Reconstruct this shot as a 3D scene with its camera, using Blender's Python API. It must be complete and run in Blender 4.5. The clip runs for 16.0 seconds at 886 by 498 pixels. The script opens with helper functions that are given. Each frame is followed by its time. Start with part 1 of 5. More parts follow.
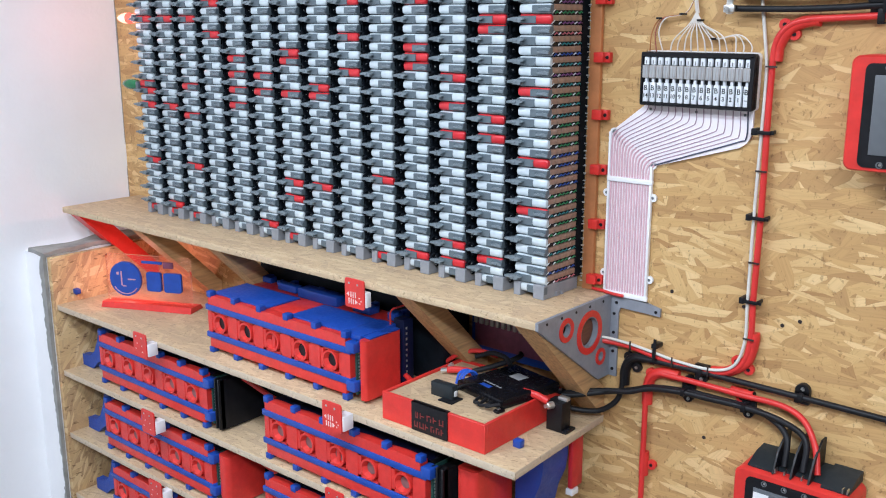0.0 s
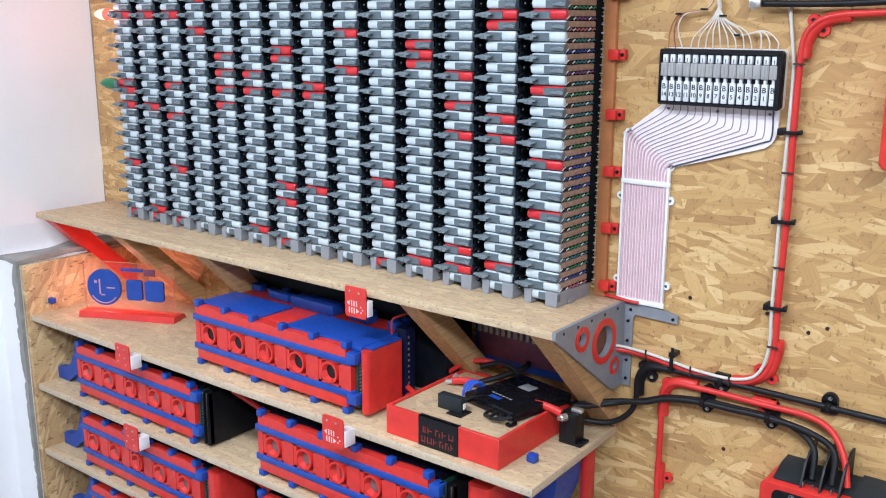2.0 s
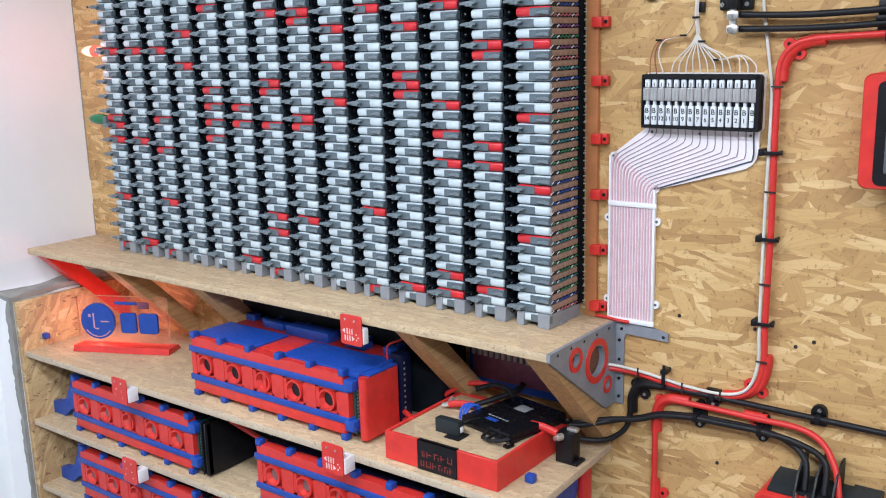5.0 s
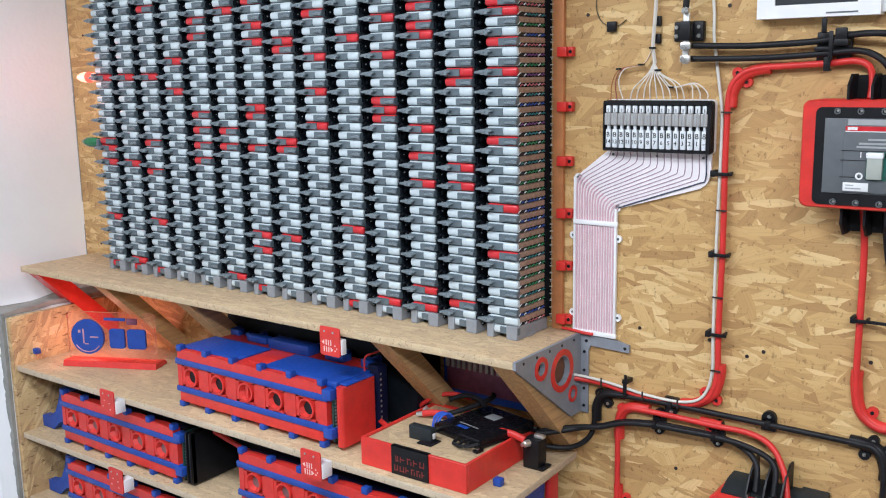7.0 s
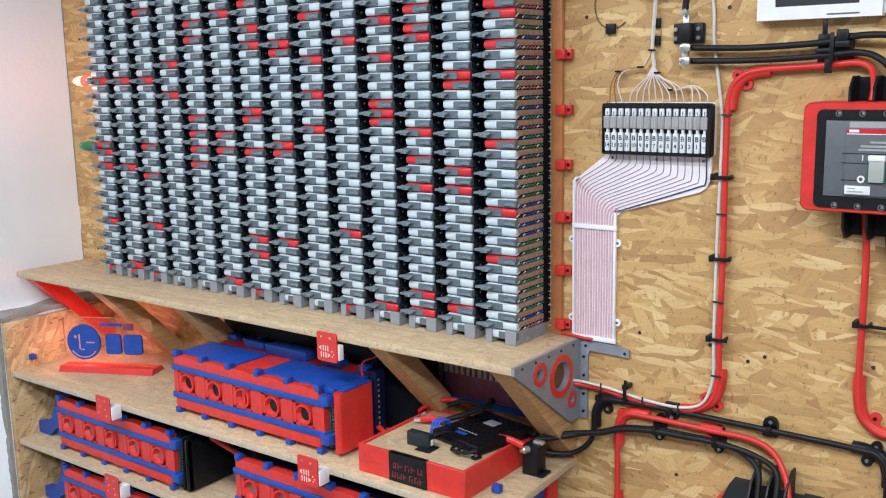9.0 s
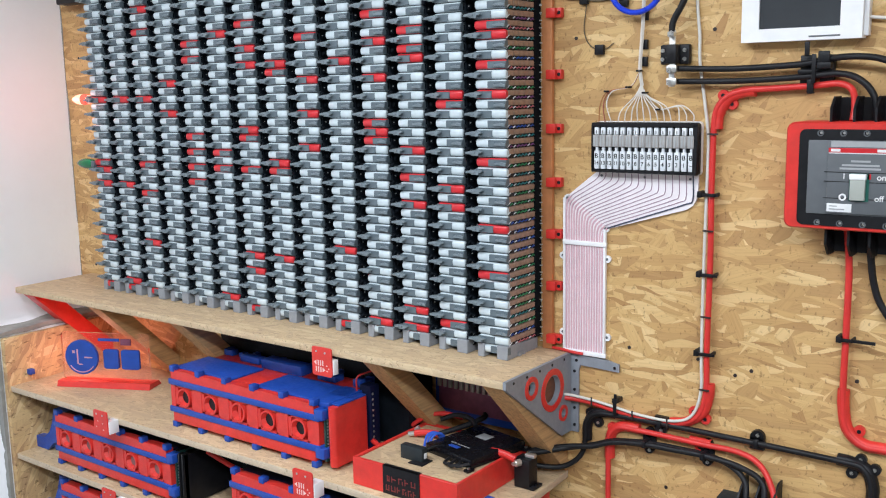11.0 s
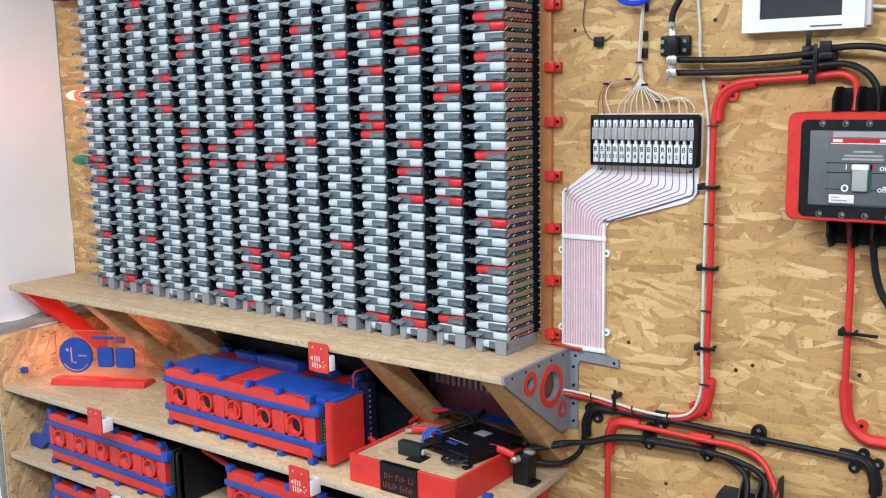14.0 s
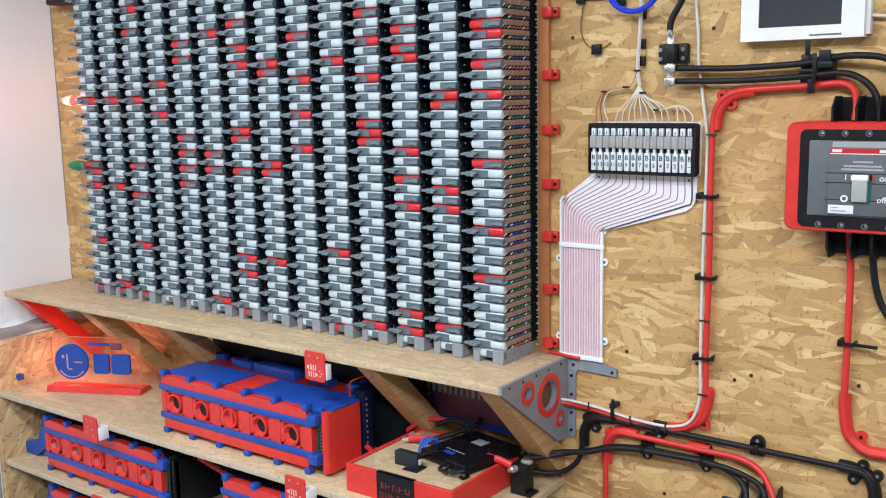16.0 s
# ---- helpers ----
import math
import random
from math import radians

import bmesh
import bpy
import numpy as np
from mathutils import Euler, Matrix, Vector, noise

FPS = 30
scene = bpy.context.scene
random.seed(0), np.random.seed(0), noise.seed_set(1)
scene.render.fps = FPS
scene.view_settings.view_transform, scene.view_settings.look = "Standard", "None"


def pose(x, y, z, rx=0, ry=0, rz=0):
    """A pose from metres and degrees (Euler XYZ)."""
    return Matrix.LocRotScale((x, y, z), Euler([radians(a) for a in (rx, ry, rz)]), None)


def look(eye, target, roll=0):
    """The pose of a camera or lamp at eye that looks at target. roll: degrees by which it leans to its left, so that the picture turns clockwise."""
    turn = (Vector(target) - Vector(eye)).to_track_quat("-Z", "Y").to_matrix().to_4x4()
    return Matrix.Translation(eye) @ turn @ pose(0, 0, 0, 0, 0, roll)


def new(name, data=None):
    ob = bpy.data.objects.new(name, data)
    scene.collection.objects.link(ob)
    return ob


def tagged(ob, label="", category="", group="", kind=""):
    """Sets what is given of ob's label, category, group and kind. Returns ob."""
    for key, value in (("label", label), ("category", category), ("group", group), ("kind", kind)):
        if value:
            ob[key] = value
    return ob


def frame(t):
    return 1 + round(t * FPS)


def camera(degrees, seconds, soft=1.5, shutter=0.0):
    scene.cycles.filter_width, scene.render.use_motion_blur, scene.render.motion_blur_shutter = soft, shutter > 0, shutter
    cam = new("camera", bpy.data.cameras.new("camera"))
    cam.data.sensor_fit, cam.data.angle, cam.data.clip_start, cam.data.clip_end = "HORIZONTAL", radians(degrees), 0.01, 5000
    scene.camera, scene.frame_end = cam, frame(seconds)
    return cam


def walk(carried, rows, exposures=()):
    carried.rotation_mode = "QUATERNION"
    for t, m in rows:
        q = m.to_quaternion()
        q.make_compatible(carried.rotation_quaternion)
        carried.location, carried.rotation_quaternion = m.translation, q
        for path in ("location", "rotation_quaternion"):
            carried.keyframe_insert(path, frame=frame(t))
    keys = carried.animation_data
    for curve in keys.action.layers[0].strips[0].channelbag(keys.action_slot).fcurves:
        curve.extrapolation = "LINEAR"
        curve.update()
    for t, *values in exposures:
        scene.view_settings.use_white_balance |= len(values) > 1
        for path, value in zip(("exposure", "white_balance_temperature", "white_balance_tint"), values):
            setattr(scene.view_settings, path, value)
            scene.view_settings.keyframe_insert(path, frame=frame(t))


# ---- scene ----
cam = camera(49.5, 16.0, 1.1)
PATH = [
    (0, (0.829, -1.434, 1.595), (-0.438, 0.04, 1.125), -0.1),
    (0.5, (0.789, -1.438, 1.599), (-0.458, 0.055, 1.135), -0.2),
    (1, (0.733, -1.412, 1.581), (-0.496, 0.094, 1.109), -0.1),
    (1.5, (0.703, -1.427, 1.582), (-0.506, 0.097, 1.115), 0.2),
    (2, (0.72, -1.426, 1.584), (-0.485, 0.1, 1.118), 0.1),
    (2.5, (0.714, -1.432, 1.585), (-0.476, 0.105, 1.11), -0.1),
    (3, (0.699, -1.455, 1.596), (-0.488, 0.085, 1.129), -0.1),
    (3.5, (0.711, -1.432, 1.585), (-0.478, 0.108, 1.122), -0.4),
    (4, (0.703, -1.458, 1.574), (-0.484, 0.092, 1.139), -1.3),
    (4.2, (0.681, -1.441, 1.608), (-0.5, 0.108, 1.157), -1.5),
    (6.3, (0.816, -1.511, 1.601), (-0.373, 0.052, 1.22), -1.2),
    (6.5, (0.799, -1.518, 1.593), (-0.373, 0.058, 1.215), -1.1),
    (7, (0.807, -1.515, 1.596), (-0.368, 0.061, 1.229), -1.0),
    (7.5, (0.803, -1.518, 1.599), (-0.375, 0.057, 1.237), -1.1),
    (8, (0.79, -1.511, 1.596), (-0.387, 0.065, 1.233), -1.1),
    (8.5, (0.791, -1.505, 1.589), (-0.385, 0.073, 1.229), -1.1),
    (9, (0.801, -1.5, 1.594), (-0.375, 0.077, 1.235), -1.1),
    (11.5, (0.826, -1.521, 1.602), (-0.348, 0.066, 1.279), -1.1),
    (12, (0.824, -1.518, 1.59), (-0.347, 0.072, 1.268), -1.0),
    (12.5, (0.833, -1.501, 1.6), (-0.34, 0.085, 1.274), -1.2),
    (13, (0.818, -1.502, 1.595), (-0.353, 0.087, 1.273), -1.1),
    (13.5, (0.814, -1.501, 1.587), (-0.356, 0.088, 1.264), -1.1),
    (14, (0.814, -1.51, 1.582), (-0.354, 0.081, 1.261), -1.1),
    (14.5, (0.805, -1.493, 1.583), (-0.363, 0.097, 1.256), -1.2),
    (15, (0.817, -1.499, 1.598), (-0.353, 0.092, 1.278), -1.1),
    (15.5, (0.812, -1.497, 1.595), (-0.355, 0.095, 1.273), -1.1),
    (16, (0.81, -1.497, 1.596), (-0.357, 0.095, 1.274), -1.1),
]
EXPOSURES = [
    (0, -0.13, 6130, 13), (0.5, -0.18, 6130, 13), (1, -0.03, 6130, 12), (1.5, -0.08, 6130, 12), (2, -0.05, 6140, 13), (2.5, -0.02, 6150, 13),
    (3, -0.13, 6160, 13), (3.5, -0.13, 6170, 13), (4, -0.12, 6180, 13), (7, -0.23, 6390, 12), (8, -0.26, 6400, 12), (9, -0.21, 6420, 12),
    (11.5, -0.19, 6460, 11), (12.5, -0.16, 6460, 11), (14.5, -0.13, 6450, 11), (15, -0.18, 6450, 11), (16, -0.17, 6450, 11),
]
walk(cam, [(t, look(eye, target, roll)) for t, eye, target, roll in PATH], EXPOSURES)

# ---------- light ----------
world = bpy.data.worlds.new("world")
scene.world = world
world.use_nodes = True
world.node_tree.nodes["Background"].inputs[0].default_value = (0.75, 0.85, 1.0, 1)
world.node_tree.nodes["Background"].inputs[1].default_value = 0.03


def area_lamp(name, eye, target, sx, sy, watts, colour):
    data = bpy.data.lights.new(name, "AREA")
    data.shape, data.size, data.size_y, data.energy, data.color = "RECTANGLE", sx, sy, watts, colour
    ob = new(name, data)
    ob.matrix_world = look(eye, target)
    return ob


# two assumed ceiling lamps, out of view, set to light the wall from above
area_lamp("assumed_ceiling_lamp", (1.55, -2.20, 2.53), (1.55, -2.199, 0), 1.5, 0.3, 106, (0.825, 0.915, 1.0))
area_lamp("assumed_ceiling_lamp", (-0.42, -1.45, 2.53), (-0.42, -1.449, 0), 1.5, 0.3, 46, (0.825, 0.915, 1.0))


def glow_lamp(name, place, watts, colour, radius):
    data = bpy.data.lights.new(name, "POINT")
    data.energy, data.color, data.shadow_soft_size = watts, colour, radius
    ob = new(name, data)
    ob.location = place
    return ob


# the lit red signal lamp
glow_lamp("signal_lamp_light", (-1.378, -0.15, 1.590), 0.36, (1.0, 0.30, 0.27), 0.02)

# ---------- small tools ----------
origin = {}


def place_of(parent):
    while parent is not None:
        if parent in origin:
            return origin[parent]
        parent = parent.parent
    return Vector((0, 0, 0))


def finish(bm, material):
    bmesh.ops.recalc_face_normals(bm, faces=bm.faces)
    for f in bm.faces:
        f.smooth = True
    for e in bm.edges:
        e.smooth = len(e.link_faces) == 2 and e.calc_face_angle(3.2) < 0.62
    me = bpy.data.meshes.new("mesh")
    bm.to_mesh(me)
    bm.free()
    for m in material if isinstance(material, (list, tuple)) else [material]:
        me.materials.append(m)
    return me


def part(name, bm, material, parent, label=""):
    """One mesh under a thing or a part; bm is in the world, or local to a thing that stands at the origin."""
    bm.transform(Matrix.Translation(-place_of(parent)))
    ob = new(name, finish(bm, material))
    ob.parent = parent
    return tagged(ob, label)


def thing(name, place, label, category, group="", kind=""):
    ob = new(name)
    ob.empty_display_size = 0.02
    ob.location = place
    origin[ob] = Vector(place)
    return tagged(ob, label, category, group, kind)


def solo(name, bm, material, label, category, group="", kind=""):
    return tagged(new(name, finish(bm, material)), label, category, group, kind)


def box(bm, x0, x1, y0, y1, z0, z1, b=0.0, seg=2, mat=0):
    made = bmesh.ops.create_cube(bm, size=1.0)["verts"]
    for v in made:
        v.co = Vector((x0 + (v.co.x + 0.5) * (x1 - x0), y0 + (v.co.y + 0.5) * (y1 - y0), z0 + (v.co.z + 0.5) * (z1 - z0)))
    faces = {f for v in made for f in v.link_faces}
    for f in faces:
        f.material_index = mat
    if b > 0:
        edges = list({e for v in made for e in v.link_edges})
        bmesh.ops.bevel(bm, geom=edges, offset=b, segments=seg, profile=0.5, affect="EDGES")
    return bm


def boxes(*rows, b=0.0):
    bm = bmesh.new()
    for r in rows:
        box(bm, *r, b=b)
    return bm


def cyl(bm, p, q, r, n=16, r2=None, mat=0, cap=True):
    p, q = Vector(p), Vector(q)
    turn = (q - p).to_track_quat("Z", "Y").to_matrix().to_4x4()
    m = Matrix.Translation((p + q) / 2) @ turn
    made = bmesh.ops.create_cone(bm, cap_ends=cap, segments=n, radius1=r, radius2=r if r2 is None else r2, depth=(q - p).length, matrix=m)
    for f in {f for v in made["verts"] for f in v.link_faces}:
        f.material_index = mat
    return bm


def ring(bm, p, axis, r_out, r_in, depth, n=28, mat=0):
    """A flat tube round the axis 'X' or 'Y', from p towards plus by depth."""
    rows = []
    for d in (0, depth):
        for r in (r_out, r_in):
            loop = []
            for k in range(n):
                a = 2 * math.pi * k / n
                u, v = r * math.cos(a), r * math.sin(a)
                co = (p[0] + d, p[1] + u, p[2] + v) if axis == "X" else (p[0] + u, p[1] + d, p[2] + v)
                loop.append(bm.verts.new(co))
            rows.append(loop)
    fo, fi, bo, bi = rows
    for a, c in ((fo, fi), (fi, bi), (bi, bo), (bo, fo)):
        for k in range(n):
            f = bm.faces.new((a[k], a[(k + 1) % n], c[(k + 1) % n], c[k]))
            f.material_index = mat
    return bm


def glide(pts, steps=6):
    """A smooth line through the points."""
    pts = [Vector(p) for p in pts]
    ext = [2 * pts[0] - pts[1], *pts, 2 * pts[-1] - pts[-2]]
    out = []
    for i in range(1, len(ext) - 2):
        a, b, c, d = ext[i - 1 : i + 3]
        for k in range(steps):
            t = k / steps
            out.append(0.5 * (2 * b + (c - a) * t + (2 * a - 5 * b + 4 * c - d) * t * t + (3 * b - a - 3 * c + d) * t**3))
    return out + [pts[-1]]


def tube(bm, pts, r, n=10, steps=6, mat=0, smooth=True):
    line = glide(pts, steps) if smooth else [Vector(p) for p in pts]
    last, up = [], None
    first = None
    for i, p in enumerate(line):
        way = (line[min(i + 1, len(line) - 1)] - line[max(i - 1, 0)]).normalized()
        if up is None:
            up = way.orthogonal().normalized()
        up = (up - way * up.dot(way)).normalized()
        side = way.cross(up)
        loop = [bm.verts.new(p + r * (math.cos(2 * math.pi * k / n) * up + math.sin(2 * math.pi * k / n) * side)) for k in range(n)]
        if last:
            for k in range(n):
                bm.faces.new((last[k], last[(k + 1) % n], loop[(k + 1) % n], loop[k])).material_index = mat
        else:
            first = loop
        last = loop
    bm.faces.new(first).material_index = mat
    bm.faces.new(last).material_index = mat
    return bm


def prism(bm, outline, axis, lo, hi, mat=0):
    """A flat outline, of pairs, pushed through along 'X' (pairs y, z), 'Y' (x, z) or 'Z' (x, y)."""
    def put(a, c, d):
        return {"X": (d, a, c), "Y": (a, d, c), "Z": (a, c, d)}[axis]
    front = [bm.verts.new(put(a, c, lo)) for a, c in outline]
    back = [bm.verts.new(put(a, c, hi)) for a, c in outline]
    n = len(outline)
    made = [bm.faces.new(front), bm.faces.new(back)]
    for k in range(n):
        made.append(bm.faces.new((front[k], front[(k + 1) % n], back[(k + 1) % n], back[k])))
    for f in made:
        f.material_index = mat
    return bm


def rounded(x0, x1, z0, z1, r, n=5):
    out = []
    for cx, cz, a0 in ((x1 - r, z1 - r, 0), (x0 + r, z1 - r, 90), (x0 + r, z0 + r, 180), (x1 - r, z0 + r, 270)):
        for k in range(n + 1):
            a = radians(a0 + 90 * k / n)
            out.append((cx + r * math.cos(a), cz + r * math.sin(a)))
    return out


# ---------- materials ----------
def nodes_of(name):
    m = bpy.data.materials.new(name)
    m.use_nodes = True
    nt = m.node_tree
    return m, nt, nt.nodes["Principled BSDF"]


def link(nt, a, b):
    nt.links.new(a, b)


def coords(nt, scale, turn=(0, 0, 0), warp=0.0, warp_scale=20.0):
    tc = nt.nodes.new("ShaderNodeTexCoord")
    src = tc.outputs["Object"]
    if warp:
        no = nt.nodes.new("ShaderNodeTexNoise")
        no.inputs["Scale"].default_value = warp_scale
        link(nt, src, no.inputs["Vector"])
        sub = nt.nodes.new("ShaderNodeVectorMath")
        sub.operation = "SUBTRACT"
        link(nt, no.outputs["Color"], sub.inputs[0])
        sub.inputs[1].default_value = (0.5, 0.5, 0.5)
        mul = nt.nodes.new("ShaderNodeVectorMath")
        mul.operation = "MULTIPLY_ADD"
        link(nt, sub.outputs[0], mul.inputs[0])
        mul.inputs[1].default_value = (warp, warp, warp)
        link(nt, src, mul.inputs[2])
        src = mul.outputs[0]
    mp = nt.nodes.new("ShaderNodeMapping")
    mp.vector_type = "TEXTURE"
    mp.inputs["Rotation"].default_value = turn
    mp.inputs["Scale"].default_value = tuple(1 / s for s in scale)
    link(nt, src, mp.inputs["Vector"])
    return mp.outputs[0]


def ramp(nt, src, *stops):
    cr = nt.nodes.new("ShaderNodeValToRGB")
    el = cr.color_ramp.elements
    while len(el) < len(stops):
        el.new(0.5)
    for e, (at, c) in zip(el, stops):
        e.position, e.color = at, (*c, 1) if len(c) == 3 else c
    link(nt, src, cr.inputs[0])
    return cr.outputs[0]


def mix(nt, kind, fac, a, b):
    mx = nt.nodes.new("ShaderNodeMix")
    mx.data_type, mx.blend_type = "RGBA", kind
    for src, sock in ((fac, mx.inputs[0]), (a, mx.inputs[6]), (b, mx.inputs[7])):
        if isinstance(src, (int, float)):
            sock.default_value = src
        elif isinstance(src, tuple):
            sock.default_value = (*src, 1)
        else:
            link(nt, src, sock)
    return mx.outputs[2]


def noise_of(nt, vec, scale, detail=4, rough=0.6):
    no = nt.nodes.new("ShaderNodeTexNoise")
    no.inputs["Scale"].default_value, no.inputs["Detail"].default_value, no.inputs["Roughness"].default_value = scale, detail, rough
    if vec is not None:
        link(nt, vec, no.inputs["Vector"])
    return no.outputs["Fac"]


def bump(nt, bsdf, height, strength, distance):
    bp = nt.nodes.new("ShaderNodeBump")
    bp.inputs["Strength"].default_value, bp.inputs["Distance"].default_value = strength, distance
    link(nt, height, bp.inputs["Height"])
    link(nt, bp.outputs[0], bsdf.inputs["Normal"])


def osb(name, normal, tone=1.0, lean=0.0, flake=1.0, calm=0.0, fleck=0.0, calm_tone=(0.58, 0.47, 0.34)):
    """Pressed strand board: layers of long flat flakes, each with its own tone, over one another. normal: the axis that the sheet faces."""
    m, nt, bsdf = nodes_of(name)
    axis = "XYZ".index(normal)
    long_axis = 1 if normal == "X" else 0

    def layer(angle, length, width, shift):
        turn = [0.0, 0.0, 0.0]
        turn[axis] = radians(angle + lean)
        size = [width, width, width]
        size[long_axis] = length
        size[axis] = 0.05
        vec = coords(nt, [1 / (s * flake) for s in size], turn, 0.012, 15.0)
        add = nt.nodes.new("ShaderNodeVectorMath")
        link(nt, vec, add.inputs[0])
        add.inputs[1].default_value = (shift, shift * 1.7, shift * 0.3)
        vo = nt.nodes.new("ShaderNodeTexVoronoi")
        vo.inputs["Scale"].default_value = 1.0
        vo.inputs["Randomness"].default_value = 1.0
        link(nt, add.outputs[0], vo.inputs["Vector"])
        ve = nt.nodes.new("ShaderNodeTexVoronoi")
        ve.feature = "DISTANCE_TO_EDGE"
        ve.inputs["Scale"].default_value = 1.0
        link(nt, add.outputs[0], ve.inputs["Vector"])
        sep = nt.nodes.new("ShaderNodeSeparateColor")
        link(nt, vo.outputs["Color"], sep.inputs[0])
        stretched = coords(nt, [1 / (0.09 if k == long_axis else 0.0035) for k in range(3)], turn)
        grain = noise_of(nt, stretched, 1.0, 3, 0.65)
        return sep.outputs[0], sep.outputs[1], ve.outputs["Distance"], grain

    tones = ((0.0, (0.37 * tone, 0.195 * tone, 0.072 * tone)), (0.08, (0.43 * tone, 0.25 * tone, 0.100 * tone)), (0.45, (0.54 * tone, 0.330 * tone, 0.130 * tone)),
             (0.75, (0.62 * tone, 0.408 * tone, 0.175 * tone)), (1.0, (0.76 * tone, 0.56 * tone, 0.285 * tone)))
    colour, height = None, None
    for angle, length, width, shift, over in ((4, 0.085, 0.030, 0.0, 0.0), (24, 0.080, 0.017, 3.1, 0.50), (-20, 0.085, 0.018, 7.7, 0.50), (64, 0.060, 0.017, 5.2, 0.74), (-52, 0.060, 0.016, 15.2, 0.74), (-4, 0.080, 0.012, 12.3, 0.62), (11, 0.040, 0.006, 9.4, 0.86)):
        r, g, edge, grain = layer(angle, length, width, shift)
        c = ramp(nt, r, *tones)
        c = mix(nt, "MULTIPLY", 0.7, c, ramp(nt, grain, (0.28, (0.74, 0.69, 0.62)), (0.5, (1, 1, 1)), (0.75, (1.12, 1.11, 1.09))))
        rim = ramp(nt, edge, (0.0, (0.62, 0.55, 0.46)), (0.05, (1, 1, 1)))
        c = mix(nt, "MULTIPLY", 0.22, c, rim)
        if colour is None:
            colour, height = c, r
        else:
            top = nt.nodes.new("ShaderNodeMath")
            top.operation = "GREATER_THAN"
            link(nt, g, top.inputs[0])
            top.inputs[1].default_value = over
            colour = mix(nt, "MIX", top.outputs[0], colour, c)
            height = mix(nt, "MIX", top.outputs[0], height, r)
    blot = noise_of(nt, coords(nt, (3, 3, 3)), 1.0, 3)
    colour = mix(nt, "MULTIPLY", 0.6, colour, ramp(nt, blot, (0.3, (0.84, 0.77, 0.68)), (0.65, (1.06, 1.05, 1.03))))
    knots = noise_of(nt, coords(nt, (60, 60, 130), (0, 0.3, 0)), 1.0, 2)
    colour = mix(nt, "MIX", ramp(nt, knots, (0.715, (0, 0, 0)), (0.76, (0.8, 0.8, 0.8))), colour, (0.10 * tone, 0.055 * tone, 0.025 * tone))
    if fleck:
        spots = noise_of(nt, coords(nt, (45, 45, 150) if normal == "X" else (110, 260, 110), (0, 0, 0.4)), 1.0, 3)
    if calm:
        colour = mix(nt, "MIX", calm, colour, tuple(v * tone for v in calm_tone))
    if fleck:
        shade = mix(nt, "MULTIPLY", 1.0, colour, (0.34, 0.28, 0.22))
        colour = mix(nt, "MIX", ramp(nt, spots, (0.60, (0, 0, 0)), (0.67, (fleck,) * 3)), colour, shade)
    link(nt, colour, bsdf.inputs["Base Color"])
    bsdf.inputs["Roughness"].default_value = 0.62
    bump(nt, bsdf, height, 0.25, 0.0012)
    return m


def plain(name, colour, rough=0.5, metal=0.0, vary=0.12, scale=35.0, relief=0.0, relief_scale=400.0, coat=0.0, shine=0.5):
    """A solid colour with slight blotches, scuffs in its gloss and a fine relief."""
    m, nt, bsdf = nodes_of(name)
    vec = coords(nt, (1, 1, 1))
    n = noise_of(nt, vec, scale, 5)
    dark, light = tuple(c * (1 - vary) for c in colour), tuple(min(1, c * (1 + vary)) for c in colour)
    link(nt, ramp(nt, n, (0.3, dark), (0.7, light)), bsdf.inputs["Base Color"])
    rr = ramp(nt, noise_of(nt, vec, scale * 3, 4), (0.3, (rough * 0.8,) * 3), (0.7, (min(1, rough * 1.2),) * 3))
    link(nt, rr, bsdf.inputs["Roughness"])
    bsdf.inputs["Metallic"].default_value = metal
    bsdf.inputs["Coat Weight"].default_value = coat
    bsdf.inputs["Specular IOR Level"].default_value = shine
    if relief:
        bump(nt, bsdf, noise_of(nt, vec, relief_scale, 4), 0.5, relief)
    return m


def printed(name, colour, rough=0.42, pitch=0.0009):
    """Printed plastic: fine level layer lines and a slight mottling."""
    m, nt, bsdf = nodes_of(name)
    vec = coords(nt, (1, 1, 1))
    n = noise_of(nt, vec, 45, 4)
    link(nt, ramp(nt, n, (0.3, tuple(c * 0.88 for c in colour)), (0.7, tuple(min(1, c * 1.1) for c in colour))), bsdf.inputs["Base Color"])
    link(nt, ramp(nt, noise_of(nt, vec, 130, 3), (0.3, (rough * 0.8,) * 3), (0.7, (rough * 1.25,) * 3)), bsdf.inputs["Roughness"])
    wv = nt.nodes.new("ShaderNodeTexWave")
    wv.bands_direction = "Z"
    wv.inputs["Scale"].default_value = 0.314 / pitch
    wv.inputs["Distortion"].default_value = 0.6
    link(nt, vec, wv.inputs["Vector"])
    bump(nt, bsdf, wv.outputs["Fac"], 0.25, 0.00015)
    return m


def lumber(name, colour, axis=1):
    m, nt, bsdf = nodes_of(name)
    size = [0.006, 0.006, 0.006]
    size[axis] = 0.12
    g = noise_of(nt, coords(nt, [1 / s for s in size], (0, 0, 0), 0.02, 6.0), 1.0, 5)
    link(nt, ramp(nt, g, (0.25, tuple(c * 0.6 for c in colour)), (0.5, colour), (0.75, tuple(c * 1.25 for c in colour))), bsdf.inputs["Base Color"])
    bsdf.inputs["Roughness"].default_value = 0.6
    bump(nt, bsdf, g, 0.3, 0.0006)
    return m


def glass(name, colour=(0.95, 0.98, 0.98), rough=0.03):
    m, nt, bsdf = nodes_of(name)
    bsdf.inputs["Base Color"].default_value = (*colour, 1)
    bsdf.inputs["Transmission Weight"].default_value = 1.0
    bsdf.inputs["Roughness"].default_value = rough
    bsdf.inputs["IOR"].default_value = 1.3
    return m


